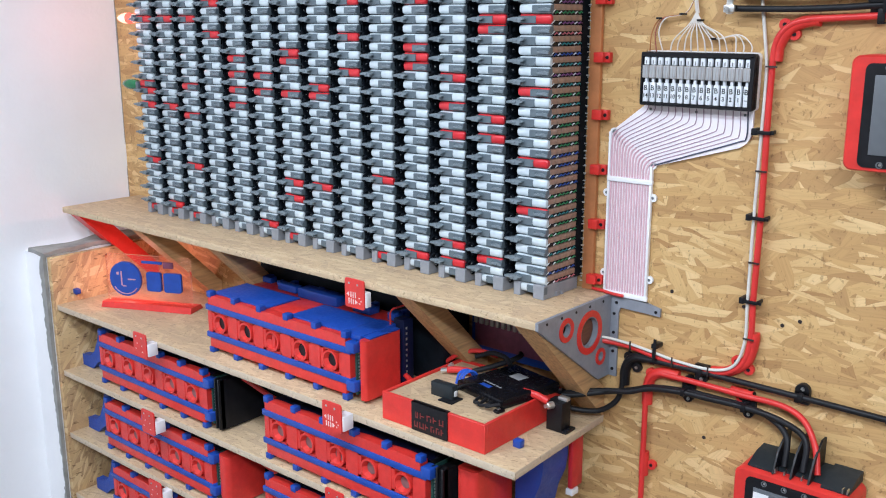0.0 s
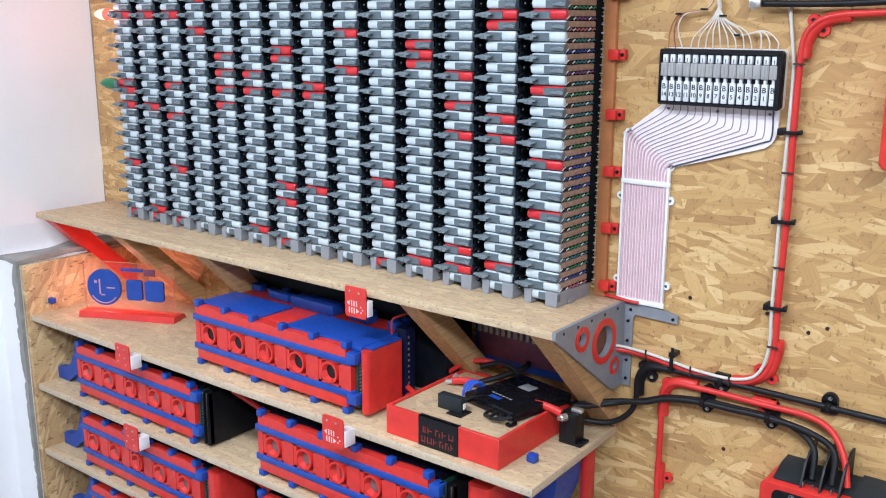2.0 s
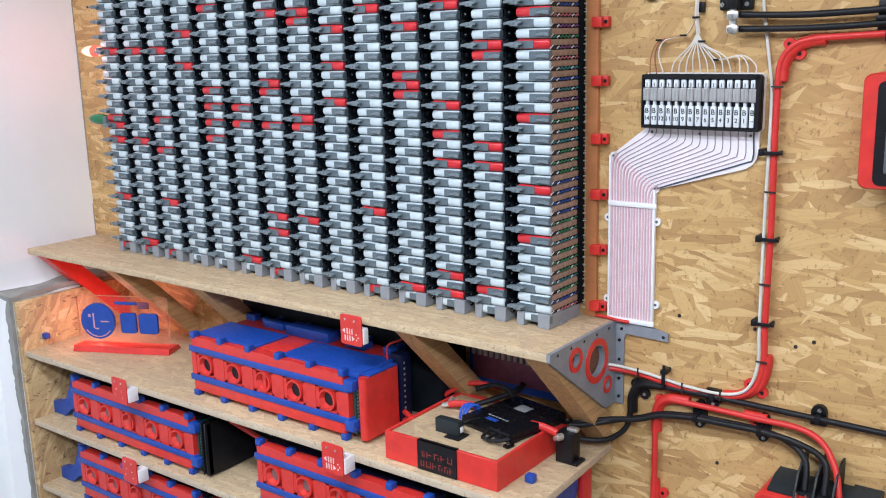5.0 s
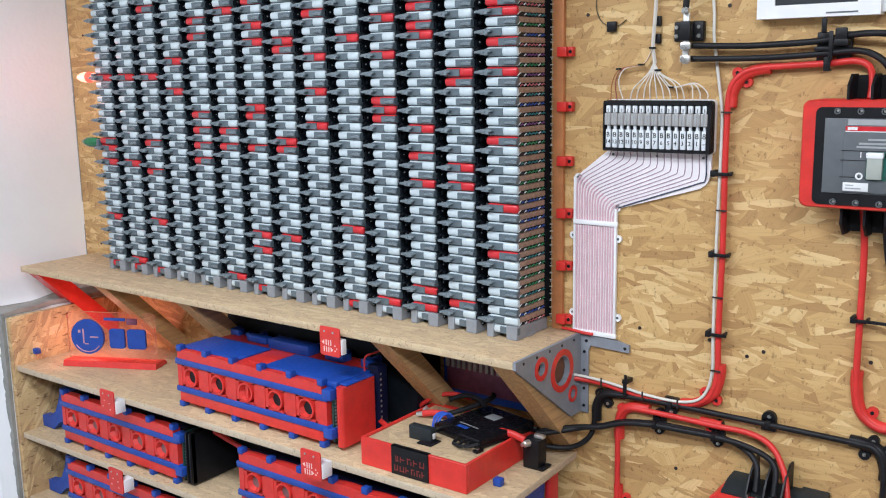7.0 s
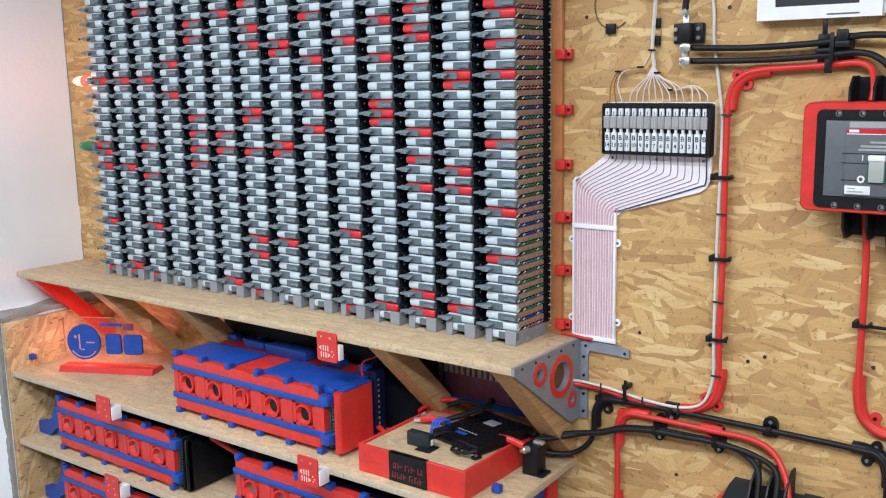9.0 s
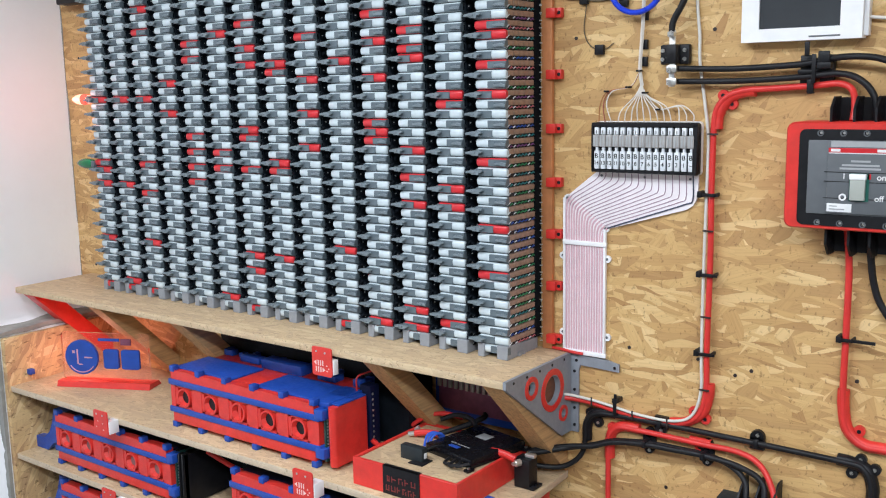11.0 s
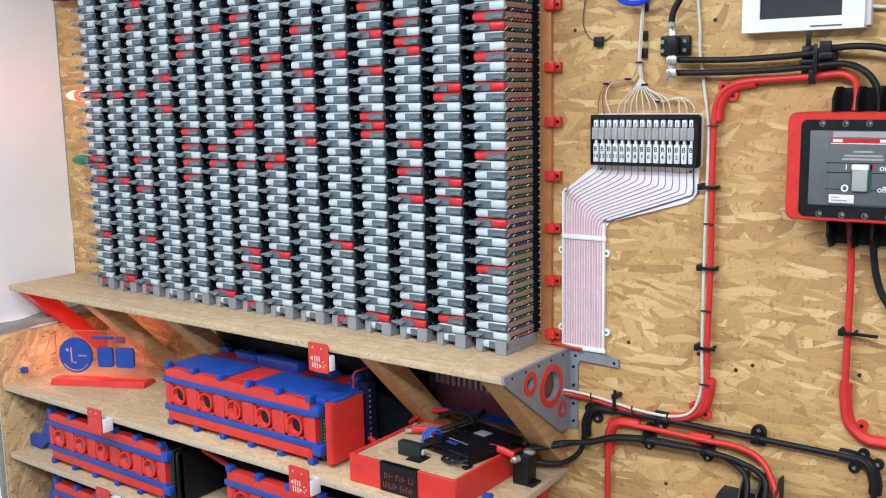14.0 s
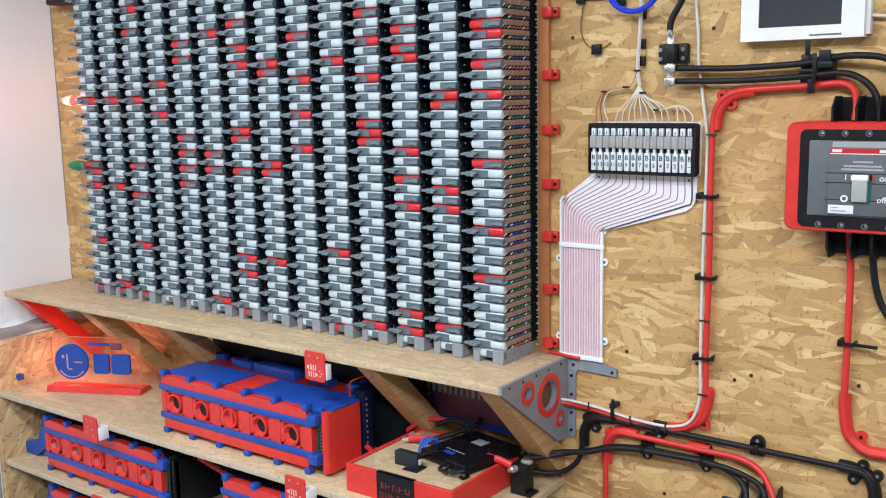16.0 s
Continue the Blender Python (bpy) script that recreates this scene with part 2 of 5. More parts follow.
def glowing(name, colour, strength, base):
    m, nt, bsdf = nodes_of(name)
    bsdf.inputs["Base Color"].default_value = (*base, 1)
    bsdf.inputs["Emission Color"].default_value = (*colour, 1)
    bsdf.inputs["Emission Strength"].default_value = strength
    bsdf.inputs["Roughness"].default_value = 0.2
    return m


OSB_WALL = osb("osb_wall", "Y", 1.05, 0, 1.08, 0.17, 0.55, (0.58, 0.375, 0.160))
OSB_SHELF = osb("osb_shelf", "Z", 1.0, 3, 0.8, 0.55, 0.6)
OSB_EDGE = osb("osb_cut_edge", "Y", 1.0, 0, 0.35, 0.72, 0.45, (0.60, 0.525, 0.42))
OSB_SHELF_EDGE = osb("osb_shelf_edge", "Y", 1.0, 0, 0.4, 0.6, 0.6, (0.60, 0.50, 0.36))
OSB_CHEEK = osb("osb_cheek", "X", 1.0, 60, 1.0, 0.2, 0.85)
PLASTER = plain("white_plaster", (0.93, 0.93, 0.94), 0.85, 0, 0.035, 2.5, 0.0016, 90)
CEMENT = plain("bare_cement", (0.30, 0.30, 0.28), 0.95, 0, 0.25, 18, 0.002, 120)
FLOORING = plain("unseen_floor_tone", (0.14, 0.135, 0.13), 0.6, 0, 0.2, 4, 0.0006, 80)
DEEP_BLACK = plain("deep_black", (0.006, 0.009, 0.013), 0.55, 0, 0.3, 50, shine=0.16)
CEILING_PAINT = plain("ceiling_paint", (0.75, 0.76, 0.77), 0.9, 0, 0.05, 3)
LOW_BOUNCE_WALL = plain("low_bounce_wall", (0.22, 0.21, 0.20), 0.9, 0, 0.1, 3)
GREY = printed("grey_plastic", (0.104, 0.136, 0.156), 0.34)
GREY_LEVER = printed("pale_grey_plastic", (0.170, 0.209, 0.232), 0.3)
GREY_LIGHT = printed("grey_base_plastic", (0.27, 0.285, 0.31), 0.45)
WHITE_CAP = plain("white_cap_plastic", (0.56, 0.635, 0.665), 0.2, 0, 0.06, 60)
RED_CAP = plain("red_cap_plastic", (0.60, 0.022, 0.030), 0.34, 0, 0.1, 60)
RED = printed("red_plastic", (0.68, 0.036, 0.028), 0.38)
BLUE = printed("blue_plastic", (0.012, 0.065, 0.36), 0.42)
BLACK = plain("black_plastic", (0.008, 0.008, 0.010), 0.45, 0, 0.3, 50, shine=0.3)
NAVY = plain("near_black_blue", (0.005, 0.008, 0.034), 0.45, 0, 0.2, 30, shine=0.25)
CASE_GREY = plain("breaker_grey", (0.12, 0.13, 0.14), 0.4, 0, 0.08, 40)
COPPER = plain("brown_bar", (0.56, 0.225, 0.09), 0.4, 0.25, 0.18, 25)
WRAP = plain("brown_cell_wrap", (0.33, 0.215, 0.155), 0.4, 0, 0.2, 60)
STEEL = plain("bare_steel", (0.62, 0.62, 0.60), 0.3, 1.0, 0.12, 80)
TIN = plain("tinned_lug", (0.72, 0.72, 0.70), 0.35, 0.85, 0.12, 120)
RED_CABLE = plain("red_cable_sheath", (0.66, 0.035, 0.03), 0.4, 0, 0.08, 30)
BLACK_CABLE = plain("black_cable_sheath", (0.010, 0.010, 0.012), 0.5, 0, 0.25, 30, shine=0.32)
WHITE_CABLE = plain("white_cable_sheath", (0.66, 0.64, 0.58), 0.5, 0, 0.08, 30)
WHITE_PLASTIC = plain("white_plastic", (0.87, 0.87, 0.88), 0.4, 0, 0.04, 30)
DARK_WIRE = plain("dark_ribbon_wire", (0.38, 0.25, 0.31), 0.5, 0, 0.1, 50)
NAVY_WIRE = plain("navy_ribbon_wire", (0.05, 0.06, 0.10), 0.5, 0, 0.1, 50)
SCREEN = plain("grey_screen", (0.055, 0.06, 0.066), 0.12, 0, 0.15, 6)
ACRYLIC = glass("glowing_acrylic", (0.98, 0.90, 0.89), 0.16)
ACRYLIC.node_tree.nodes["Principled BSDF"].inputs["IOR"].default_value = 1.12
# faint pink emission is added for the pane's haze
ACRYLIC.node_tree.nodes["Principled BSDF"].inputs["Emission Color"].default_value = (1.0, 0.30, 0.24, 1)
ACRYLIC.node_tree.nodes["Principled BSDF"].inputs["Emission Strength"].default_value = 0.055
BRACE = lumber("brace_wood", (0.52, 0.31, 0.14), 1)
LABEL_RED = plain("dull_red_print", (0.20, 0.022, 0.02), 0.5, 0, 0.1, 60)
LABEL_WHITE = plain("white_print", (0.78, 0.78, 0.78), 0.5, 0, 0.05, 60)
PINK_BOARD = plain("dull_purple_board", (0.19, 0.058, 0.11), 0.5, 0, 0.2, 60)
GREEN_BOARD = plain("dark_green_board", (0.015, 0.06, 0.05), 0.4, 0, 0.2, 60)
PALE_GREEN = plain("pale_green_plastic", (0.40, 0.42, 0.38), 0.35, 0, 0.05, 60)
LIT_COLLAR = glowing("lit_lens_foot", (1.0, 0.10, 0.06), 1.1, (0.8, 0.1, 0.06))
LIT_RED = glowing("lit_red_lens", (1.0, 0.52, 0.38), 1.7, (0.9, 0.2, 0.1))
UNLIT_GREEN = plain("green_lens", (0.003, 0.17, 0.06), 0.14, 0, 0.2, 60)
STUDS = [plain("stud_" + n, c, 0.35, 0, 0.1, 60) for n, c in (("green", (0.02, 0.20, 0.08)), ("blue", (0.02, 0.07, 0.30)), ("violet", (0.17, 0.06, 0.18)), ("pale", (0.55, 0.58, 0.60)), ("teal", (0.02, 0.18, 0.19)), ("rose", (0.45, 0.12, 0.14)))]
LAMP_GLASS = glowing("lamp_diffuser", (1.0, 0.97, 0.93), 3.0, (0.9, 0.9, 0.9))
RIBBON_WIRE = [plain("ribbon_wire_" + n, c, 0.5, 0, 0.08, 50) for n, c in (("rose", (0.68, 0.44, 0.49)), ("pink", (0.72, 0.49, 0.53)))]
FUSE_GLASS = plain("smoky_fuse_glass", (0.38, 0.36, 0.345), 0.15, 0, 0.15, 60)
LABEL_TAB = plain("dull_white_tab", (0.72, 0.75, 0.78), 0.5, 0, 0.06, 60)
TAG_PRINT = plain("pinkish_white_print", (0.80, 0.58, 0.55), 0.5, 0, 0.08, 60)
DUCT_WHITE = plain("pinkish_duct_plastic", (0.86, 0.80, 0.82), 0.45, 0, 0.04, 30)
PRINT_GREY = plain("grey_print", (0.16, 0.16, 0.16), 0.6, 0, 0.05, 60)
PRINT_BLACK = plain("black_print", (0.02, 0.02, 0.02), 0.6, 0, 0.05, 60)
PRINT_PALE = plain("pale_grey_print", (0.36, 0.37, 0.38), 0.5, 0, 0.08, 60)
PRINT_TEAL = plain("teal_slot", (0.015, 0.12, 0.09), 0.5, 0, 0.08, 60)
WHITE_LEAD = plain("white_lead", (0.70, 0.65, 0.59), 0.45, 0, 0.05, 60)
BROWN_LEAD = plain("brown_lead", (0.38, 0.14, 0.04), 0.45, 0, 0.1, 60)
RED_LEAD = plain("dull_red_lead", (0.30, 0.08, 0.05), 0.45, 0, 0.1, 60)
OLIVE_WIRE = plain("olive_wire", (0.10, 0.075, 0.04), 0.5, 0, 0.1, 60)
DARK_TIE = plain("dark_tie", (0.03, 0.02, 0.018), 0.5, 0, 0.2, 60)
BRIGHT_BLUE = plain("bright_blue_plastic", (0.01, 0.05, 0.62), 0.3, 0, 0.05, 60)
PINK_GROOVE = plain("pink_groove", (0.62, 0.30, 0.34), 0.5, 0, 0.05, 60)
ADDED_GLOW = glowing("added_red_glow", (1.0, 0.12, 0.06), 0.15, (0.6, 0.05, 0.03))
BLACK_GLOSS = plain("glossy_black", (0.006, 0.006, 0.008), 0.25, 0, 0.2, 40, shine=0.25)
DEV_GREY = plain("dark_slate_plastic", (0.020, 0.026, 0.030), 0.5, 0, 0.1, 40, shine=0.3)
BRIGHT_BLUE_SOFT = plain("plug_blue", (0.03, 0.11, 0.55), 0.4, 0, 0.05, 60)
SOCKET = plain("dull_socket", (0.22, 0.10, 0.10), 0.4, 0, 0.2, 60)
BRACKET_GREY = printed("bracket_grey", (0.25, 0.265, 0.295), 0.5)

# ---------- the room ----------
def structure(name, bm, material, label, category):
    return solo(name, bm, material, label, category, "", "structure")


WALL_X = -1.556
# floor and ceiling are out of view; their tones only steer the bounced light
structure("floor", boxes((-1.7, 2.6, -3.7, 0.15, -0.1, 0.0)), FLOORING, "unseen dark floor that keeps bounced light low", "floor")
structure("ceiling", boxes((-1.7, 2.6, -3.7, 0.15, 2.6, 2.7)), CEILING_PAINT, "unseen pale ceiling that bounces light down", "ceiling")
structure("wall_north", boxes((WALL_X, 2.5, 0.0, 0.12, 0.0, 2.6)), OSB_WALL, "wall clad with pale strand board sheets", "wall")
structure("wall_west", boxes((WALL_X - 0.15, WALL_X, -3.6, 0.12, 0.0, 2.6)), PLASTER, "rough white plastered side wall", "wall")
# uneven plaster edge at the boards, coloured grey to draw its thin shadow line
lip = []
for k in range(120):
    z = 0.9 + k * 0.0142
    lip.append((WALL_X + 0.002 + 0.006 * noise.noise(Vector((z * 7, 2.2, 0))) + 0.0025 * noise.noise(Vector((z * 31, 5.1, 0))) - 0.010 * max(0.0, z - 1.62), z))
structure("plaster_edge_shadow", prism(bmesh.new(), [(WALL_X - 0.02, 0.9)] + lip + [(WALL_X - 0.02, lip[-1][1])], "Y", -0.0022, -0.0005), CEMENT, "uneven plaster edge, coloured grey as a thin shadow line", "wall edge")
# walls out of view, kept dark so that little light bounces back
structure("wall_east", boxes((2.5, 2.6, -3.6, 0.12, 0.0, 2.6)), LOW_BOUNCE_WALL, "unseen side wall, dull to keep bounced light low", "wall")
structure("wall_south", boxes((WALL_X - 0.15, 2.6, -3.7, -3.6, 0.0, 2.6)), LOW_BOUNCE_WALL, "unseen rear wall, dull to keep bounced light low", "wall")


def wobble_box(x0, x1, y0, y1, z0, z1, amount, cuts=10):
    bm = boxes((x0, x1, y0, y1, z0, z1))
    bmesh.ops.subdivide_edges(bm, edges=bm.edges[:], cuts=cuts, use_grid_fill=True)
    for v in bm.verts:
        v.co += amount * noise.noise_vector(v.co * 14)
    return bm


# thicker foot of the side wall, with its edge left unpainted round the shelf unit
structure("wall_west_foot", wobble_box(WALL_X - 0.02, -1.452, -0.312, 0.0, 0.0, 1.012, 0.003), PLASTER, "thicker white plastered foot of the side wall", "wall")
rim = bmesh.new()
left_side = []
for k in range(110):
    z = 1.020 - k * 0.0092
    w = 0.026 + 0.009 * noise.noise(Vector((k * 0.17, 3.1, 0))) + 0.007 * noise.noise(Vector((k * 0.71, 7.1, 0))) - 0.018 * min(1, k / 60) - 0.026 * math.exp(-k * 0.45)
    left_side.append((-1.4505 - max(0.004, w), z + 0.002 * noise.noise(Vector((k * 0.9, 1.0, 4.0)))))
prism(rim, [(-1.4505, 1.020)] + left_side + [(-1.4505, 1.020 - 110 * 0.0092)], "Y", -0.319, -0.310)
structure("wall_edge_cement", rim, CEMENT, "rough unpainted cement edge of the side wall", "wall edge")
structure("wall_ledge_cement", wobble_box(-1.534, -1.4495, -0.313, -0.001, 1.010, 1.022, 0.007, 16), CEMENT, "rough unpainted ledge on the thick wall foot", "wall ledge")

# housings for the two assumed ceiling lamps, out of view
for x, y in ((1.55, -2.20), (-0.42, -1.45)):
    lamp = thing("assumed_ceiling_light", (x, y, 2.6), "assumed long ceiling light with a diffuser, out of view", "ceiling light", "ceiling lights")
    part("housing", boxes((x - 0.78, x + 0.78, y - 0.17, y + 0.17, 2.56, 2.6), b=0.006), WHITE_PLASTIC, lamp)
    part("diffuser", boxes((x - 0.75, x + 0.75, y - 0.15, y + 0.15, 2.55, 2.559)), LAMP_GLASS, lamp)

# ---------- shelves ----------
SHELF_Z, SHELF_X1 = 1.12, -0.0135
shelf_top = boxes((-1.502, SHELF_X1, -0.2285, -0.001, SHELF_Z - 0.0145, SHELF_Z), b=0.0012)
for f in shelf_top.faces:
    f.normal_update()
    f.material_index = 1 if abs(f.normal.z) < 0.7 else 0
solo("wall_shelf", shelf_top, [OSB_SHELF, OSB_SHELF_EDGE], "long strand board wall shelf under the battery columns", "shelf")


def brace_plank(x, red=False):
    """A slanted strut from the shelf's front down to the wall."""
    bm = bmesh.new()
    prism(bm, [(-0.224, 1.105), (-0.168, 1.105), (-0.0015, 0.938), (-0.0015, 0.8885), (-0.008, 0.8885)], "X", x, x + 0.042)
    name, mat = ("shelf_bracket", RED) if red else ("shelf_brace", BRACE)
    text = "red printed bracket holding up the wall shelf" if red else "slanted wooden brace under the strand board shelf"
    return solo(name, bm, mat, text, "bracket" if red else "brace", "" if red else "braces under the wall shelf")


for x in (-0.058, -0.326, -0.888, -1.192):
    brace_plank(x)
brace_plank(-1.474, True)

UNIT_X0 = -1.431


def unit_front(x):
    return -0.2935 + x * 0.0095 / 1.43


def unit_board(z, x1):
    bm = boxes((UNIT_X0, x1, -0.3, -0.002, z - 0.0145, z), b=0.001)
    for v in bm.verts:
        if v.co.y < -0.2:
            v.co.y += 0.3 + unit_front(v.co.x)
        elif v.co.x > -0.5:
            v.co.x -= 0.014
    for f in bm.faces:
        f.normal_update()
        f.material_index = 1 if abs(f.normal.z) < 0.7 else 0
    return solo("shelf_board", bm, [OSB_SHELF, OSB_EDGE], "strand board shelf carrying battery packs", "shelf", "boards of the shelf unit")


LEVELS = (0.888, 0.712, 0.540, 0.368)
for z, x1 in zip(LEVELS, (-0.001, -0.10, -0.10, -0.10)):
    unit_board(z, x1)
solo("shelf_side_panel", boxes((-1.4495, -1.4325, -0.309, -0.002, 0.0, 1.009), b=0.0015), OSB_CHEEK, "strand board side panel of the shelf unit", "panel")

# ---------- battery columns ----------
PITCH, WIDE, FRONT = 0.01682, 0.0635, -0.115
LAYERS, FIRST = 50, 0.0085
COLUMN_X = [-0.1365 - 0.0876 * k for k in range(14)]


def shared(bm, *materials):
    return finish(bm, list(materials))


def tray_mesh(kind):
    """The grey clip over one half of a layer's face, and the tray's floor and spine behind."""
    bm = bmesh.new()
    box(bm, 0.002, WIDE - 0.002, 0.0055, 0.0072, 0.0003, PITCH - 0.0003)
    a, b = (-0.0005, 0.0350) if kind == "A" else (0.0270, WIDE + 0.0005)
    prism(bm, [(-0.0045, 0.0016), (0.0050, 0.0008), (0.0050, 0.0139), (-0.002, 0.0139), (-0.0045, 0.0129)], "X", a, b)
    box(bm, 0.003, WIDE - 0.002, 0.0072, 0.092, 0.0, 0.0022)
    return bm


def sleeve_mesh(kind):
    """The round-nosed sleeve along the column's face; its crest shows above the grey clip."""
    bm = bmesh.new()
    a, b = 0.0, WIDE
    stations = ((a, 0.55), (a + 0.0012, 0.86), (a + 0.0035, 1.0), (b - 0.0035, 1.0), (b - 0.0012, 0.9), (b, 0.7))
    last = None
    for x, s in stations:
        loop = []
        for k in range(12):
            u = 2 * math.pi * (k + 0.5) / 12
            loop.append(bm.verts.new((x, 0.0012 + 0.0047 * s * math.cos(u), PITCH / 2 - 0.0002 + 0.0078 * s * math.copysign(abs(math.sin(u)) ** 0.8, math.sin(u)))))
        if last:
            for k in range(12):
                bm.faces.new((last[k], last[(k + 1) % 12], loop[(k + 1) % 12], loop[k]))
        else:
            bm.faces.new(loop)
        last = loop
    bm.faces.new(last)
    return bm


def lever_mesh(kind):
    """The tapered prong that clips two columns together."""
    bm = bmesh.new()
    a = -0.0165 if kind == "A" else 0.0405
    if kind == "B":
        prism(bm, [(a, 0.0042), (a + 0.0235, 0.0036), (a + 0.0235, 0.0076), (a + 0.0130, 0.0098), (a + 0.0060, 0.0084), (a, 0.0080)], "Y", -0.0076, -0.0040)
        prism(bm, [(a + 0.0010, 0.0052), (a + 0.0150, 0.0048), (a + 0.0130, 0.0066), (a + 0.0010, 0.0070)], "Y", -0.0090, -0.0075)
        return bm
    prism(bm, [(a, 0.0058), (a + 0.0120, 0.0050), (a + 0.0120, 0.0034), (a + 0.0270, 0.0034), (a + 0.0270, 0.0070), (a + 0.0330, 0.0078), (a + 0.0330, 0.0098), (a + 0.0215, 0.0122), (a + 0.0125, 0.0116), (a, 0.0094)], "Y", -0.0125, -0.0040)
    box(bm, a + 0.0015, a + 0.0200, -0.0145, -0.0124, 0.0064, 0.0090)
    return bm


TRAY = {k: shared(tray_mesh(k), GREY) for k in "AB"}
LEVER = {k: shared(lever_mesh(k), GREY_LEVER) for k in "AB"}
SLEEVE = {c: shared(sleeve_mesh(c), m) for c, m in (("white", WHITE_CAP), ("red", RED_CAP))}

cell = bmesh.new()
box(cell, WIDE - 0.006, WIDE - 0.0002, 0.0, 0.0165, 0.0052, 0.0150, b=0.0012, seg=1)
CELL = shared(cell, WRAP)


def stud_mesh(colour, first=0):
    """The twisted wire ends between two layers of cells, seen on the end of the bank."""
    bm = bmesh.new()
    for k in range(first, 7):
        y = 0.011 + k * 0.0118
        m = 0 if k % 4 != 1 else 2
        cyl(bm, (WIDE - 0.002, y, 0.0002), (WIDE + 0.0012, y + 0.0036, 0.0036), 0.0015, 5, 0.0009, mat=m)
        cyl(bm, (WIDE - 0.001, y + 0.0042, 0.0044), (WIDE + 0.0010, y + 0.0074, 0.0012), 0.0009, 5, 0.0006, mat=0)
    cyl(bm, (WIDE - 0.001, 0.0010, 0.0010), (WIDE + 0.0016, 0.0075, 0.0062), 0.0013, 5, 0.0008, mat=2)
    box(bm, WIDE - 0.006, WIDE - 0.0012, 0.007, 0.092, -0.0006, 0.0054, mat=1)
    return shared(bm, colour, BLACK, STUDS[3])


STUD = [stud_mesh(c) for c in STUDS] + [stud_mesh(c, 1) for c in STUDS]


def base_mesh():
    bm = bmesh.new()
    for a, b in ((-0.0005, 0.0140), (0.0410, WIDE + 0.0005)):
        box(bm, a, b, -0.0055, 0.040, 0.0, 0.0252, b=0.001, seg=1)
    box(bm, 0.0, WIDE, 0.040, 0.100, 0.0, 0.0225, b=0.001, seg=1)
    box(bm, WIDE, WIDE + 0.003, 0.030, 0.040, 0.0005, 0.009)
    box(bm, WIDE, WIDE + 0.003, 0.046, 0.052, 0.0005, 0.006)
    return bm


BASE = shared(base_mesh(), GREY_LIGHT)

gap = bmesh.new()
# plain black strip stands for the gap's shade; the lumps are wiring
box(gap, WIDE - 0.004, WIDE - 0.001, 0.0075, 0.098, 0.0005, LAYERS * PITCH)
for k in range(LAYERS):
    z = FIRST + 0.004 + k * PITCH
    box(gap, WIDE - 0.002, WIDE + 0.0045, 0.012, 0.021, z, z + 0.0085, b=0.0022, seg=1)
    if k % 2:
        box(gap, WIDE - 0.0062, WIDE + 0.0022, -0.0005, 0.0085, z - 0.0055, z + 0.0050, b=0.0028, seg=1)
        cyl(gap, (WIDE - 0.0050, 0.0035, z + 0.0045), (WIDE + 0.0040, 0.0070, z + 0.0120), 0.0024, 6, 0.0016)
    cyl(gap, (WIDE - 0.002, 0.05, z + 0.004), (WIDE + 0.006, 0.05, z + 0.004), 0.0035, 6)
GAP = shared(gap, DEEP_BLACK)
pins = bmesh.new()
for k in range(LAYERS):
    z = FIRST + 0.008 + k * PITCH
    for y, x in ((0.0108, 0.002), (0.033, -0.0012), (0.06, -0.0012)):
        if (k * 7 + int(y * 1000)) % 3:
            box(pins, WIDE + x, WIDE + x + 0.002, y, y + 0.0012, z, z + 0.0018)
PINS = shared(pins, TIN)
post = bmesh.new()
# black post, made deep so that its colour also fills the shaded gap behind
box(post, WIDE - 0.006, WIDE + 0.0002, 0.0915, 0.1135, 0.0225, FIRST + LAYERS * PITCH)
for k in range(LAYERS - 1):
    z = FIRST + 0.012 + k * PITCH
    cyl(post, (WIDE, 0.1115, z), (WIDE + 0.0022, 0.1115, z), 0.0011, 5, mat=1)
POST = shared(post, DEEP_BLACK, STUDS[3])

# layers whose cap is red, column by column from the right end
RED_LAYERS = {}
RED_LAYERS[0] = (8, 13, 20, 27, 30, 33, 34)
RED_LAYERS[1] = (2, 15, 17, 26, 27)
RED_LAYERS[2] = (1, 3, 15, 18, 21, 31, 32, 34)
RED_LAYERS[3] = (1, 22, 23, 24, 29, 33, 36)
RED_LAYERS[4] = (0, 9, 31)
RED_LAYERS[5] = (21, 25, 29, 34)
RED_LAYERS[6] = (7, 18, 19, 30, 31)
RED_LAYERS[7] = (0, 5, 7, 18, 22, 23, 31, 33, 36)
RED_LAYERS[8] = (1, 18, 20, 35)
RED_LAYERS[9] = (16, 18, 20, 22, 32, 34)
RED_LAYERS[10] = (25, 29)
RED_LAYERS[11] = (0, 7, 14, 18, 27, 36, 39)
RED_LAYERS[12] = (0, 1, 15, 27)
RED_LAYERS[13] = (0, 7, 15, 17, 18, 27)


